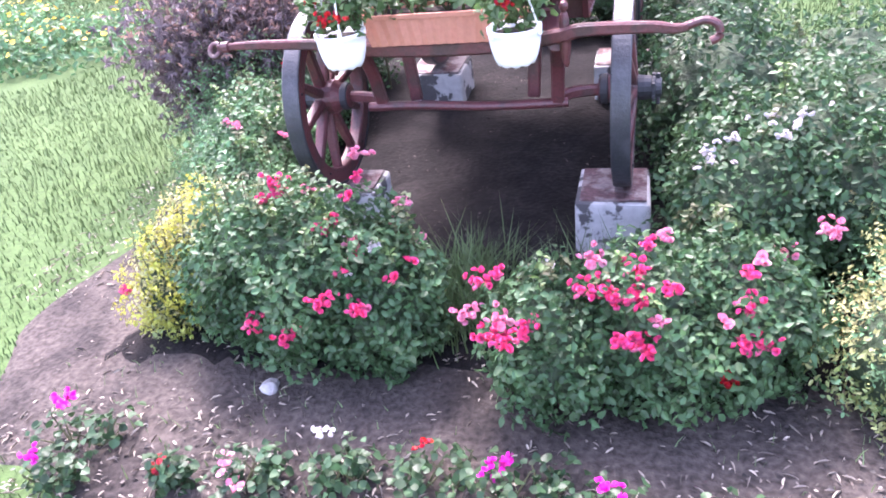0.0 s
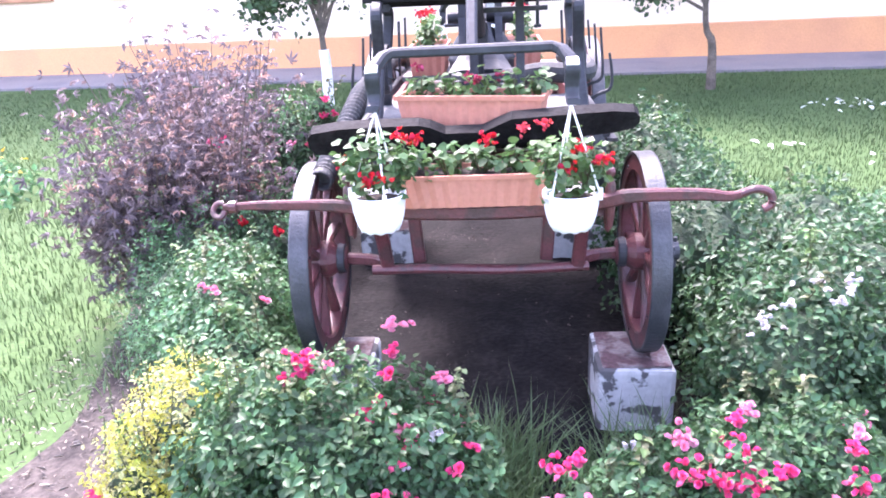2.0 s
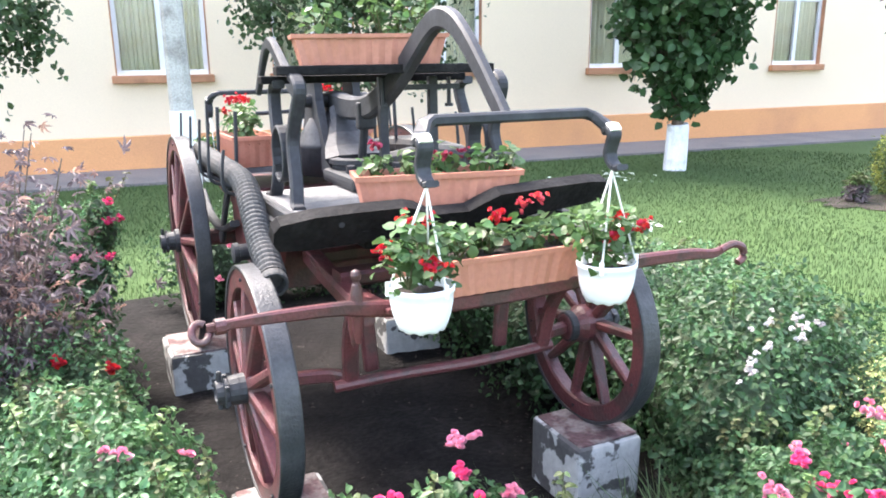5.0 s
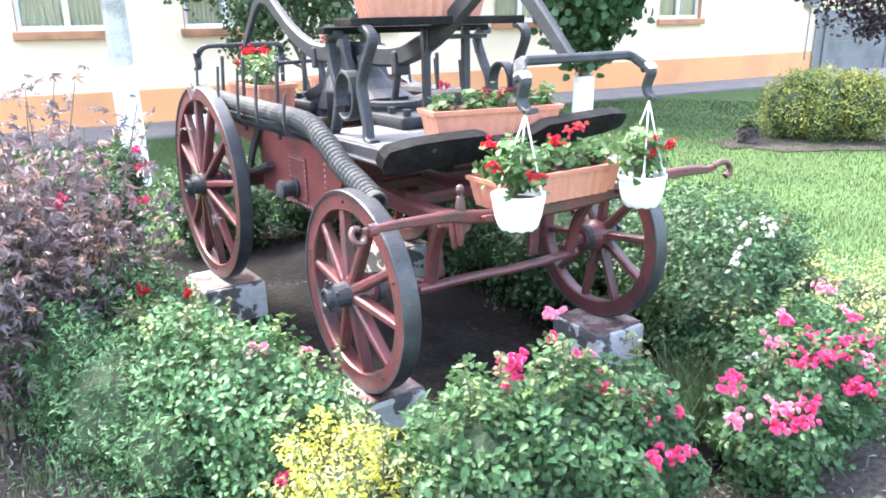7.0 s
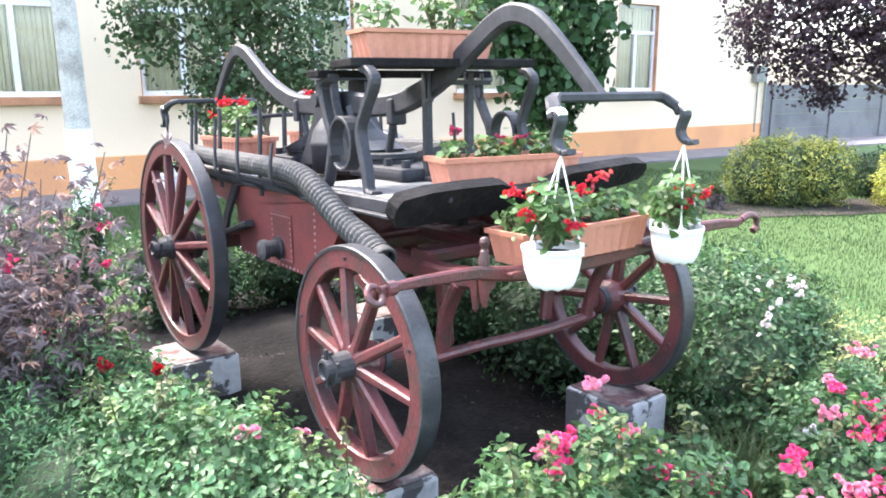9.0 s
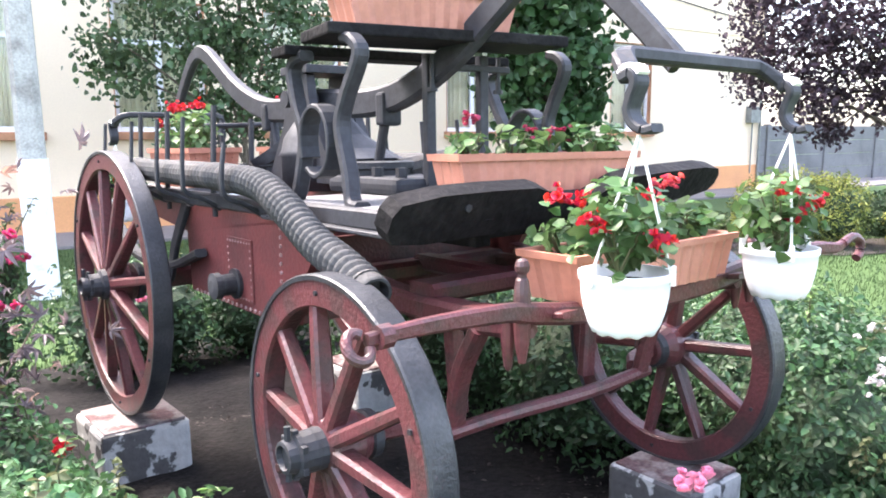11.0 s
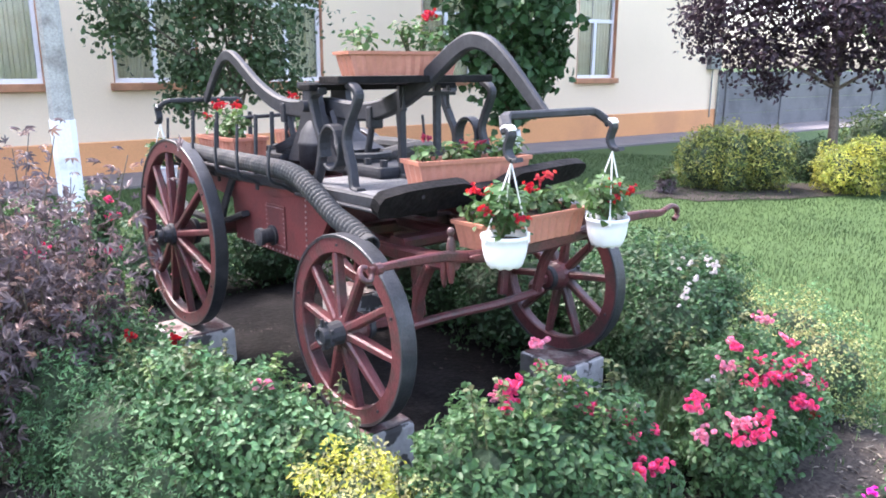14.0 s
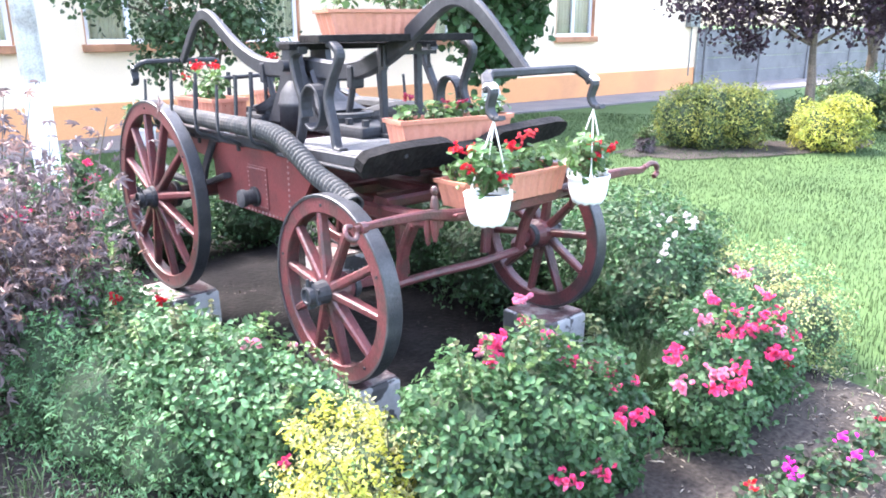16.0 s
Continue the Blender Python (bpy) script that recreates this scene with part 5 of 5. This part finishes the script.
build_bush("euonymus_bush", BUSH_CREAM, "rounded shrub with cream-edged pale green leaves", VARILEAF, 15, 17000, 0.019, FLOWERS_CREAM, second=LIMELEAF, share=0.35, shoots=0, width=0.5, rough=0.34)
build_bush("rose_bush", BUSH_WHITE, "dense dark green rose bush with clusters of small white roses", ROSEDARK, 16, 20000, 0.031, FLOWERS_WHITE, second=ROSELEAF, share=0.45, shoots=8)
build_bush("rose_bush", BUSH_BACK, "long dark green rose bush along the wagon's far side", ROSEDARK, 17, 16000, 0.034, (), second=ROSELEAF, share=0.3, shoots=8)
build_bush("rose_bush", BUSH_REAR, "green rose bush with pale flowers behind the wagon", ROSEDARK, 18, 5000, 0.036, FLOWERS_REAR)
build_bush("rose_bush", BUSH_SIDE, "green rose bush with dark red roses beside the rear wheel", ROSELEAF, 19, 13000, 0.028, FLOWERS_SIDE + TALL_ROSES, second=LIMELEAF, share=0.35)
BUSH_UNDER = [(-1.42, 0.42, 0.24, 0.24, 0.32, 0.3), (-1.5, 0.78, 0.28, 0.26, 0.3, 0.36), (-1.34, 0.12, 0.18, 0.18, 0.24, 0.22)]
build_bush("fern_growth", BUSH_UNDER, "fine-leaved green undergrowth between the purple shrub and roses", ROSELEAF, 21, 13000, 0.024, (), second=LIMELEAF, share=0.55, width=0.34, shoots=0, rough=0.4, category="undergrowth")
BUSH_FAR = [(2.2, 0.75, 0.2, 0.45, 0.4, 0.22), (2.6, 1.5, 0.18, 0.45, 0.4, 0.2)]
build_bush("ground_rose", BUSH_FAR, "low pale green ground-cover rose on the lawn's edge", LIMELEAF, 20, 5000, 0.034, FLOWERS_FAR, second=ROSELEAF, share=0.4)


def build_smoke_bush(x, y, h, seed, label):
    """An airy purple-leaved shrub: thin leaning stems with loose tufts of leaves."""
    th = thing("purple_shrub", (x, y, 0), label, "shrub", "purple shrubs")
    q = np.random.default_rng(seed)
    pts, tops = [], []
    for k in range(24):
        a, lean = q.random() * 6.28, q.uniform(0.05, 0.46)
        base = Vector((x + 0.07 * math.cos(a), y + 0.07 * math.sin(a), 0))
        tip = base + Vector((lean * math.cos(a), lean * math.sin(a), h * q.uniform(0.55, 1.0)))
        line = smooth_line([base, base.lerp(tip, 0.5) + Vector((0, 0, 0.06)), tip], 4)
        part("stem", sweep(bmesh.new(), line, circle(0.007, 6), up=(0, 1, 0), size=lambda t: 1.2 - 0.9 * t), BARK, th)
        for t in np.linspace(0.3, 1, 22):
            p = line[min(len(line) - 1, int(t * (len(line) - 1)))]
            for _ in range(3):
                (tops if q.random() < 0.02 + 0.22 * t * t else pts).append(np.array(p) + q.normal(size=3) * (0.085, 0.085, 0.06))
    for k in range(3):
        a = k * 2.2 + seed
        line = smooth_line([(x + 0.03 * math.cos(a), y + 0.03 * math.sin(a), -0.02), (x + 0.09 * math.cos(a), y + 0.09 * math.sin(a), h * 0.22), (x + 0.2 * math.cos(a), y + 0.2 * math.sin(a), h * 0.5)], 4)
        part("trunk", sweep(bmesh.new(), line, circle(0.021, 8), up=(0, 1, 0), size=lambda t: 1.2 - 0.6 * t), PALEBARK, th, "pale grey-brown bare trunk")
    # each leaf is a star of five narrow lobes
    for name, some, mat, size in (("purple_foliage", pts, PURPLELEAF, 0.05), ("rusty_foliage", tops, RUSTLEAF, 0.042)):
        p = np.array(some)
        nor = unit(q.normal(size=p.shape) * 0.8 + (0, -0.3, 1))
        side = unit(np.cross(nor, q.normal(size=p.shape)))
        ahead = np.cross(nor, side)
        s = size * q.uniform(0.6, 1.25, len(p))
        lobes = [(p, side * math.sin(a) + ahead * math.cos(a), nor, s * k) for a, k in ((0, 1.0), (0.75, 0.9), (-0.75, 0.9), (1.5, 0.65), (-1.5, 0.65))]
        at, ax, up, long = (np.concatenate(c) for c in zip(*lobes))
        v, f = leaf_arrays(at, unit(ax), up, long, long * 0.27, droop=0.35)
        tagged(raw(name, v, f, mat, th), kind="stuff")


SMOKE = "airy purple-leaved shrub with rusty pink shoot tips"
build_smoke_bush(-1.48, 1.05, 1.34, 31, SMOKE)
build_smoke_bush(-1.78, 0.95, 1.2, 32, SMOKE)
build_smoke_bush(-1.55, 1.7, 1.4, 33, SMOKE)
build_smoke_bush(-2.0, 2.3, 1.4, 34, SMOKE)


# ---- border geraniums in the open soil ----
def build_border(x, y, r, kind, heads, seed):
    mats = {"magenta": [cluster_mesh("flower_head", 8, 0.017, 0.03, MAGENTA, seed, 6)], "coral": [cluster_mesh("flower_head", 8, 0.016, 0.026, CORAL, seed, 6)], "pale": [cluster_mesh("flower_head", 8, 0.019, 0.028, PALEPINK, seed, 6)], "white": [cluster_mesh("flower_head", 8, 0.018, 0.028, WHITEPETAL, seed, 6)], "dark": [cluster_mesh("flower_head", 7, 0.014, 0.022, SCARLET, seed, 6)]}[kind]
    word = {"magenta": "magenta", "coral": "coral red", "pale": "pale pink", "white": "white", "dark": "dark red"}[kind]
    th = thing("border_geranium", (x, y, 0), f"small bedding geranium with {word} flower heads in bare soil", "flower", "border geraniums")
    geranium(th, [(x, y, 0.01), (x + r * 0.8, y + 0.02, 0.01)], r, 0.12, [(x + a, y + b, c, 0) for a, b, c in heads], seed, mats, ROSEDARK, n=80, size=0.03)


for row in ((-1.1, -1.38, 0.13, "magenta", [(-0.03, 0.05, 0.17), (0.02, 0.06, 0.18)], 61), (-1.06, -1.56, 0.08, "magenta", [(0, 0, 0.16)], 62), (-0.66, -1.5, 0.05, "coral", [(0, 0, 0.1)], 63), (-0.42, -1.47, 0.1, "pale", [(-0.02, 0, 0.12), (0, -0.03, 0.08)], 64),
            (-0.14, -1.42, 0.09, "white", [(-0.03, 0.09, 0.12)], 65), (0.14, -1.4, 0.12, "dark", [(0, 0.06, 0.13)], 66), (0.4, -1.43, 0.12, "magenta", [(-0.06, 0.02, 0.12), (-0.02, 0.06, 0.12)], 67), (0.6, -1.5, 0.13, "magenta", [(0.0, -0.03, 0.14), (0.08, 0.05, 0.15)], 68), (0.95, -1.5, 0.1, "dark", [(0, 0, 0.14)], 69)):
    build_border(row[0] - 0.05, row[1] - 0.09, *row[2:])


# ---- stones and litter on the soil ----
def build_stone(x, y, r, seed, label):
    bm = bmesh.new()
    bmesh.ops.create_icosphere(bm, subdivisions=2, radius=r)
    for v in bm.verts:
        v.co *= 1 + 0.35 * noise.noise(v.co / r * 1.3 + Vector((seed, 0, 0)))
        v.co.z *= 0.7
        v.co += Vector((x, y, r * 0.45))
    ob = part("stone", bm, CONC)
    tagged(ob, label, "stone", "stones on the soil")


for k, (x, y, r) in enumerate(((-0.57, -1.13, 0.035), (0.3, -1.2, 0.015), (1.5, -1.1, 0.018), (0.0, -1.05, 0.014))):
    build_stone(x, y, r, k * 3.1, "small pale stone lying on the bare soil")


def build_crumbs():
    q = np.random.default_rng(77)
    n = 4200
    x, y = q.uniform(-1.6, 1.7, n), q.uniform(-1.6, 2.4, n)
    p = np.stack([x, y, np.full(n, 0.012)], 1)
    v, f = leaf_arrays(p, q.normal(size=p.shape) * (1, 1, 0.3), q.normal(size=p.shape) * 0.4 + (0, 0, 1), q.uniform(0.006, 0.024, n), q.uniform(0.005, 0.016, n))
    ob = raw("soil_litter", v, f, material("dry_litter", (0.055, 0.047, 0.04), 0.9, vary=0.3, bump=0, island=0.75))
    tagged(ob, "dry leaf crumbs and small clods scattered over the soil", "litter", kind="stuff")


build_crumbs()


def build_slivers():
    q = np.random.default_rng(78)
    n = 2300
    x, y = q.uniform(-1.5, 1.75, n), -1.75 + 0.85 * q.random(n) ** 1.3
    left = q.random(n) < 0.3
    x, y = np.where(left, q.uniform(-2.1, -1.4, n), x), np.where(left, q.uniform(-0.7, 1.2, n), y)
    p = np.stack([x, y, 0.012 + 0.012 * q.random(n)], 1)
    v, f = leaf_arrays(p, q.normal(size=p.shape) * (1, 1, 0.15), q.normal(size=p.shape) * 0.3 + (0, 0, 1), q.uniform(0.012, 0.05, n), q.uniform(0.003, 0.009, n))
    ob = raw("straw_litter", v, f, material("pale_straw", (0.3, 0.26, 0.21), 0.9, vary=0.3, bump=0, island=0.6))
    tagged(ob, "pale dry stalks and chips scattered over the soil", "litter", kind="stuff")


build_slivers()


# ---- grass ----
def blades(name, x, y, z, h, w, mat, seed, lean=0.35):
    q = np.random.default_rng(seed)
    n = len(x)
    a, b = q.random(n) * 6.28, q.random(n) * 6.28
    base = np.stack([x, y, z], 1)
    side = np.stack([np.cos(a), np.sin(a), np.zeros(n)], 1) * (w / 2)[:, None]
    bend = np.stack([np.cos(b), np.sin(b), np.zeros(n)], 1) * (h * lean * q.random(n))[:, None]
    up = np.array([0, 0, 1.0]) * h[:, None]
    v = np.stack([base - side, base + side, base + side * 0.7 + up * 0.6 + bend * 0.4, base - side * 0.7 + up * 0.6 + bend * 0.4, base + up + bend], 1).reshape(-1, 3)
    i = np.arange(n)[:, None] * 5
    f = np.concatenate([i + np.array([[0, 1, 2]]), i + np.array([[0, 2, 3]]), i + np.array([[3, 2, 4]])])
    return raw(name, v, f, mat)


def in_bed(x, y):
    x = np.where(x < 0.05, x + 0.16 * np.maximum(y + 1.2, 0) + 0.22 * np.clip((-0.2 - y) / 0.7, 0, 1), x)
    dx, dy = (x - 0.05) / 1.75, (y - 0.75) / 2.55
    return np.abs(dx) ** (2 / 0.55) + np.abs(dy) ** (2 / 0.55)


def build_lawn():
    q = np.random.default_rng(5)
    n = 400000
    r = 0.3 + 13.0 * q.random(n) ** 0.8
    a = q.random(n) * 2 * math.pi
    x, y = 0.5 + r * np.cos(a), 0.5 + r * np.sin(a)
    d = (x - W0.x) * WN.x + (y - W0.y) * WN.y
    keep = (in_bed(x, y) > 0.93 + 0.12 * q.random(n)) & (d > 1.3) & (y > -3.6) & ~((np.hypot(x + 4.9, y - 3.3) < 0.9))
    x, y, r = x[keep], y[keep], r[keep]
    z = np.array([ground_height(p, s) for p, s in zip(x, y)]) - 0.012
    h = q.uniform(0.02, 0.048, len(x)) * (1 + 0.3 * np.sin(x * 2.1) * np.sin(y * 1.7))
    w = q.uniform(0.003, 0.006, len(x)) * (1 + r * 0.1)
    ob = blades("lawn_grass", x, y, z, h, w, BLADE, 6)
    tagged(ob, "short green lawn grass blades", "grass", kind="stuff")
    # taller clump between the rose bushes
    m = 800
    x, y = 0.03 + q.normal(size=m) * 0.09, -0.62 + q.normal(size=m) * 0.12
    ob = blades("grass_tuft", x, y, np.zeros(m), q.uniform(0.12, 0.3, m), np.full(m, 0.009), TUFT, 8, 1.1)
    tagged(ob, "tall green grass tuft between the rose bushes", "grass", kind="stuff")
    m = 650
    x, y = 0.55 + q.normal(size=m) * 0.11, -0.68 + q.normal(size=m) * 0.08
    ob = blades("grass_tuft", x, y, np.zeros(m), q.uniform(0.14, 0.34, m), np.full(m, 0.008), TUFT, 12, 1.1)
    tagged(ob, "tall green grass tuft beside the front wheel's block", "grass", kind="stuff")
    m = 260
    x, y = -1.72 + q.normal(size=m) * 0.14, 0.35 + q.normal(size=m) * 0.22
    ob = blades("grass_tuft", x, y, np.zeros(m), q.uniform(0.04, 0.12, m), np.full(m, 0.006), TUFT, 10, 0.8)
    tagged(ob, "rough long grass at the edge of the bed", "grass", kind="stuff")
    m = 500
    x, y = q.uniform(-1.5, 1.5, m), q.uniform(-1.62, -1.0, m)
    keep = q.random(m) < 0.5 + 0.5 * np.sin(x * 3 + y * 7)
    x, y = x[keep], y[keep]
    ob = blades("weeds", x, y, np.zeros(len(x)), q.uniform(0.02, 0.07, len(x)), np.full(len(x), 0.005), TUFT, 9, 0.8)
    tagged(ob, "sparse weeds and grass sprouts in the soil", "weeds", kind="stuff")


build_lawn()


# ---- trees, poles and distant hedges ----
def build_tree(name, x, y, trunk_h, r, lumps, n, size, mat, seed, label, lime=0.0, lime_r=None, width=0.6, rough=0.35, lean=(0, 0), limb=14, depth=0.8, trunk_mat=None):
    z0 = ground_height(x, y)
    th = thing(name, (x, y, z0), label, "tree")
    top = max(l[2] for l in lumps)
    tx, ty = x + lean[0], y + lean[1]
    line = smooth_line([(x, y, z0 - 0.1), (x + lean[0] * 0.3 + 0.02, y + lean[1] * 0.3, z0 + trunk_h * 0.5), (tx, ty, z0 + trunk_h), (tx, ty, top)], 5)
    part("trunk", sweep(bmesh.new(), line, circle(r, 10), up=(0, 1, 0), size=lambda t: 1.25 - 1.05 * t if t < 0.1 else 1.24 - t * 0.95), trunk_mat or BARK, th)
    if lime:
        k = [p for p in line if p.z < z0 + lime]
        part("limewash", sweep(bmesh.new(), k, circle(lime_r or r * 1.3, 12), up=(0, 1, 0), size=lambda t: 1.02 - 0.12 * t), LIME, th, "whitewashed lower trunk")
    q = np.random.default_rng(seed)
    for k in range(limb):
        l = lumps[k % len(lumps)]
        s = Vector((tx, ty, z0 + trunk_h * q.uniform(0.75, 1.3)))
        e = Vector((l[0] + l[3] * q.uniform(-0.8, 0.8), l[1] + l[4] * q.uniform(-0.8, 0.8), l[2] + l[5] * q.uniform(-0.3, 0.8)))
        part("limb", sweep(bmesh.new(), smooth_line([s, s.lerp(e, 0.5) + Vector((0, 0, 0.12)), e], 4), circle(r * 0.4, 6), size=lambda t: 1.1 - 0.9 * t), trunk_mat or BARK, th)
    foliage("crown", lumps, n, size, size * width, mat, th, seed, depth=depth, rough=rough, upward=0.2, floor=-1, jitter=1.0)
    return th


build_tree("young_tree", 3.15, 8.1, 1.2, 0.06, [(2.75, 8.1, 2.5, 1.25, 1.1, 0.85), (2.35, 8.2, 3.4, 1.15, 1.1, 0.9), (3.3, 7.9, 1.75, 0.7, 0.7, 0.55), (2.45, 8.2, 1.55, 0.65, 0.6, 0.55), (1.5, 8.45, 2.25, 0.45, 0.45, 0.5), (3.5, 7.75, 2.9, 0.6, 0.6, 0.8), (2.8, 8.1, 4.2, 1.1, 1.0, 0.9), (2.2, 8.25, 1.15, 0.3, 0.3, 0.25), (3.65, 7.7, 1.4, 0.3, 0.3, 0.3)], 11500, 0.085, TREELEAF, 41, "young green tree with loose leafy crown before the wall", width=0.75, lean=(-0.15, 0.03))
build_tree("young_tree", -2.2, 7.8, 1.15, 0.06, [(-2.4, 7.8, 1.9, 0.85, 0.8, 0.8), (-1.8, 7.75, 2.5, 0.75, 0.75, 0.8), (-2.8, 7.8, 2.8, 0.7, 0.7, 0.8), (-2.2, 7.8, 3.4, 0.8, 0.8, 0.8), (-1.35, 7.8, 2.0, 0.35, 0.35, 0.5), (-2.9, 7.7, 1.25, 0.35, 0.35, 0.3)], 8500, 0.085, TREELEAF, 42, "young green tree with whitewashed trunk on the lawn", lime=0.8, width=0.75)
build_tree("vine_tree", 7.84, 7.21, 1.2, 0.135, [(7.84, 7.2, 1.15, 0.42, 0.42, 0.5), (7.8, 7.2, 1.75, 0.72, 0.72, 0.6), (7.84, 7.2, 2.5, 0.98, 0.98, 0.65), (7.7, 7.3, 3.2, 0.95, 0.95, 0.7), (7.95, 7.1, 3.9, 0.95, 0.95, 0.8), (8.2, 6.9, 1.7, 0.42, 0.42, 0.5), (7.8, 7.2, 4.8, 0.9, 0.9, 0.7), (7.4, 7.6, 2.1, 0.4, 0.4, 0.4)], 8500, 0.16, VINELEAF, 43, "ivy-covered tree trunk with large hanging vine leaves", lime=0.82, lime_r=0.19, width=0.85, depth=0.45)
build_tree("plum_tree", 11.7, 3.13, 1.75, 0.085, [(11.6, 3.3, 2.5, 1.0, 1.0, 0.65), (11.1, 4.3, 2.9, 0.95, 0.95, 0.8), (12.2, 2.6, 3.1, 1.1, 1.1, 0.9), (11.6, 3.2, 3.9, 1.3, 1.3, 1.0), (11.1, 4.4, 1.9, 0.7, 0.7, 0.55), (12.1, 2.3, 1.9, 0.75, 0.75, 0.55), (10.75, 5.1, 2.5, 0.6, 0.6, 0.7), (11.65, 3.3, 1.8, 0.6, 0.6, 0.4), (10.8, 4.9, 3.6, 0.85, 0.85, 0.8), (11.2, 4.1, 1.35, 0.3, 0.3, 0.25)], 17000, 0.095, PLUMLEAF, 44, "purple-leaved plum tree with a slim trunk on the lawn", lime=0.55, width=0.65, depth=0.7, lean=(0.0, 0.06))
build_tree("green_tree", 14.4, 3.1, 1.5, 0.14, [(14.4, 3.1, 2.7, 1.3, 1.3, 0.9), (14.2, 2.9, 3.8, 1.4, 1.4, 1.0), (15.4, 2.9, 3.4, 1.1, 1.1, 1.0)], 3600, 0.14, TREELEAF, 45, "green tree with whitewashed trunk beyond the hedges", lime=1.0, width=0.7)


def build_pole():
    x, y = 0.035, 6.05
    z0 = ground_height(x, y)
    th = thing("concrete_pole", (x, y, z0), "grey concrete utility pole with a whitewashed foot", "pole")
    t = Matrix.Rotation(radians(-20), 4, "Z")
    bm = bmesh.new()
    sweep(bm, [(x, y, z0 - 0.1), (x - 0.04, y, z0 + 3), (x - 0.1, y, z0 + 8)], flat(0.235, 0.21), up=(0.3, 1, 0), size=lambda k: 1 - 0.3 * k)
    part("shaft", bm, POLE, th)
    part("limewash", sweep(bmesh.new(), [(x, y, z0 - 0.08), (x - 0.017, y, z0 + 1.24)], flat(0.25, 0.225), up=(0.3, 1, 0), size=lambda k: 1 - 0.04 * k), LIME, th, "whitewashed foot of the pole")


build_pole()


def build_hedge(lumps, mat, seed, label, n=5000, size=0.07, second=None):
    return build_bush("hedge_shrub", lumps, label, mat, seed, n, size, (), 6, 0, second, 0.55 if second else 0, category="hedge", rough=0.2, width=0.42)


build_hedge([(8.75, 3.85, 0.22, 0.46, 0.44, 0.5), (9.0, 3.5, 0.3, 0.48, 0.46, 0.5), (9.3, 3.15, 0.26, 0.48, 0.46, 0.5), (8.85, 3.75, 0.55, 0.3, 0.3, 0.22), (9.25, 3.2, 0.52, 0.3, 0.3, 0.22), (8.85, 3.45, 0.1, 0.35, 0.3, 0.38)], HEDGELEAF, 51, "clipped yellow-green hedge shrub on the lawn", 11000, 0.05, HEDGETIP)
build_hedge([(10.1, 2.15, 0.12, 0.55, 0.55, 0.42), (10.15, 1.95, 0.38, 0.32, 0.32, 0.26)], HEDGETIP, 52, "rounded yellow-green clipped shrub on the lawn", 7500, 0.05, YELLOWLEAF)
build_hedge([(11.0, 3.1, 0.12, 0.45, 0.45, 0.36)], DARKHEDGE, 53, "dark green clipped hedge shrub behind the tree", 2500, 0.06)
build_hedge([(13.4, 3.0, 0.3, 0.8, 0.7, 0.6), (13.6, 2.0, 0.25, 0.9, 0.7, 0.55)], DARKHEDGE, 54, "long dark green hedge with lighter top", 5000, 0.07, HEDGELEAF)
build_bush("purple_sprout", [(7.85, 3.95, -0.1, 0.12, 0.12, 0.13)], "small purple-leaved shrub on a strip of soil", PURPLELEAF, 55, 240, 0.09, shoots=16, width=0.3, category="shrub")


def build_strip():
    bm = bmesh.new()
    pts = []
    for k in range(110):
        a = 2 * math.pi * k / 110
        w = 1 + 0.08 * math.sin(3 * a + 1) + 0.07 * math.sin(11 * a) + 0.05 * math.sin(29 * a + 2)
        x, y = 9.3 + 2.0 * w * math.cos(a) + 0.5 * math.sin(a), 3.05 + 0.5 * w * math.sin(a) - 1.15 * math.cos(a)
        pts.append(bm.verts.new((x, y, ground_height(x, y) + 0.004)))
    bm.faces.new(pts)
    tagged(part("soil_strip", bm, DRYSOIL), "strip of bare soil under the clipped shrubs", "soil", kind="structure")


build_strip()


def build_yellow_bed():
    th = thing("marigold_bed", (-4.9, 3.3, ground_height(-4.9, 3.3)), "distant bed of yellow and orange marigolds", "flower bed", kind="stuff")
    foliage("foliage", [(-5.3, 3.3, 0.0, 0.6, 0.6, 0.25), (-4.6, 3.4, 0.0, 0.6, 0.6, 0.25), (-5.8, 3.9, 0.0, 0.7, 0.6, 0.3)], 2500, 0.07, 0.04, LIMELEAF, th, 71, floor=-0.3)
    foliage("flowers", [(-5.3, 3.3, 0.05, 0.6, 0.6, 0.27), (-4.6, 3.4, 0.05, 0.6, 0.6, 0.27), (-5.8, 3.9, 0.05, 0.7, 0.6, 0.32)], 260, 0.06, 0.06, YELLOWPETAL, th, 72, floor=0.1, upward=2)


build_yellow_bed()


def build_litter(x, y, r, n, seed):
    q = np.random.default_rng(seed)
    px, py = x + q.normal(size=n) * r, y + q.normal(size=n) * r * 0.45
    p = np.stack([px, py, np.array([ground_height(a, b) for a, b in zip(px, py)]) + 0.045], 1)
    v, f = leaf_arrays(p, q.normal(size=p.shape) * (1, 1, 0.2), q.normal(size=p.shape) * 0.3 + (0, 0, 1), q.uniform(0.05, 0.11, n), q.uniform(0.03, 0.06, n))
    ob = raw("cut_leaves", v, f, PALELITTER)
    tagged(ob, "pale cut leaves lying on the lawn", "litter", kind="stuff")


PALELITTER = material("pale_cut_leaf", (0.55, 0.6, 0.5), 0.7, vary=0.1, bump=0, island=0.3)
build_litter(3.95, 3.7, 0.32, 60, 81)
build_litter(4.6, 6.4, 0.4, 40, 82)
build_litter(6.2, 6.9, 0.5, 40, 83)
build_litter(2.75, 4.2, 0.1, 8, 84)
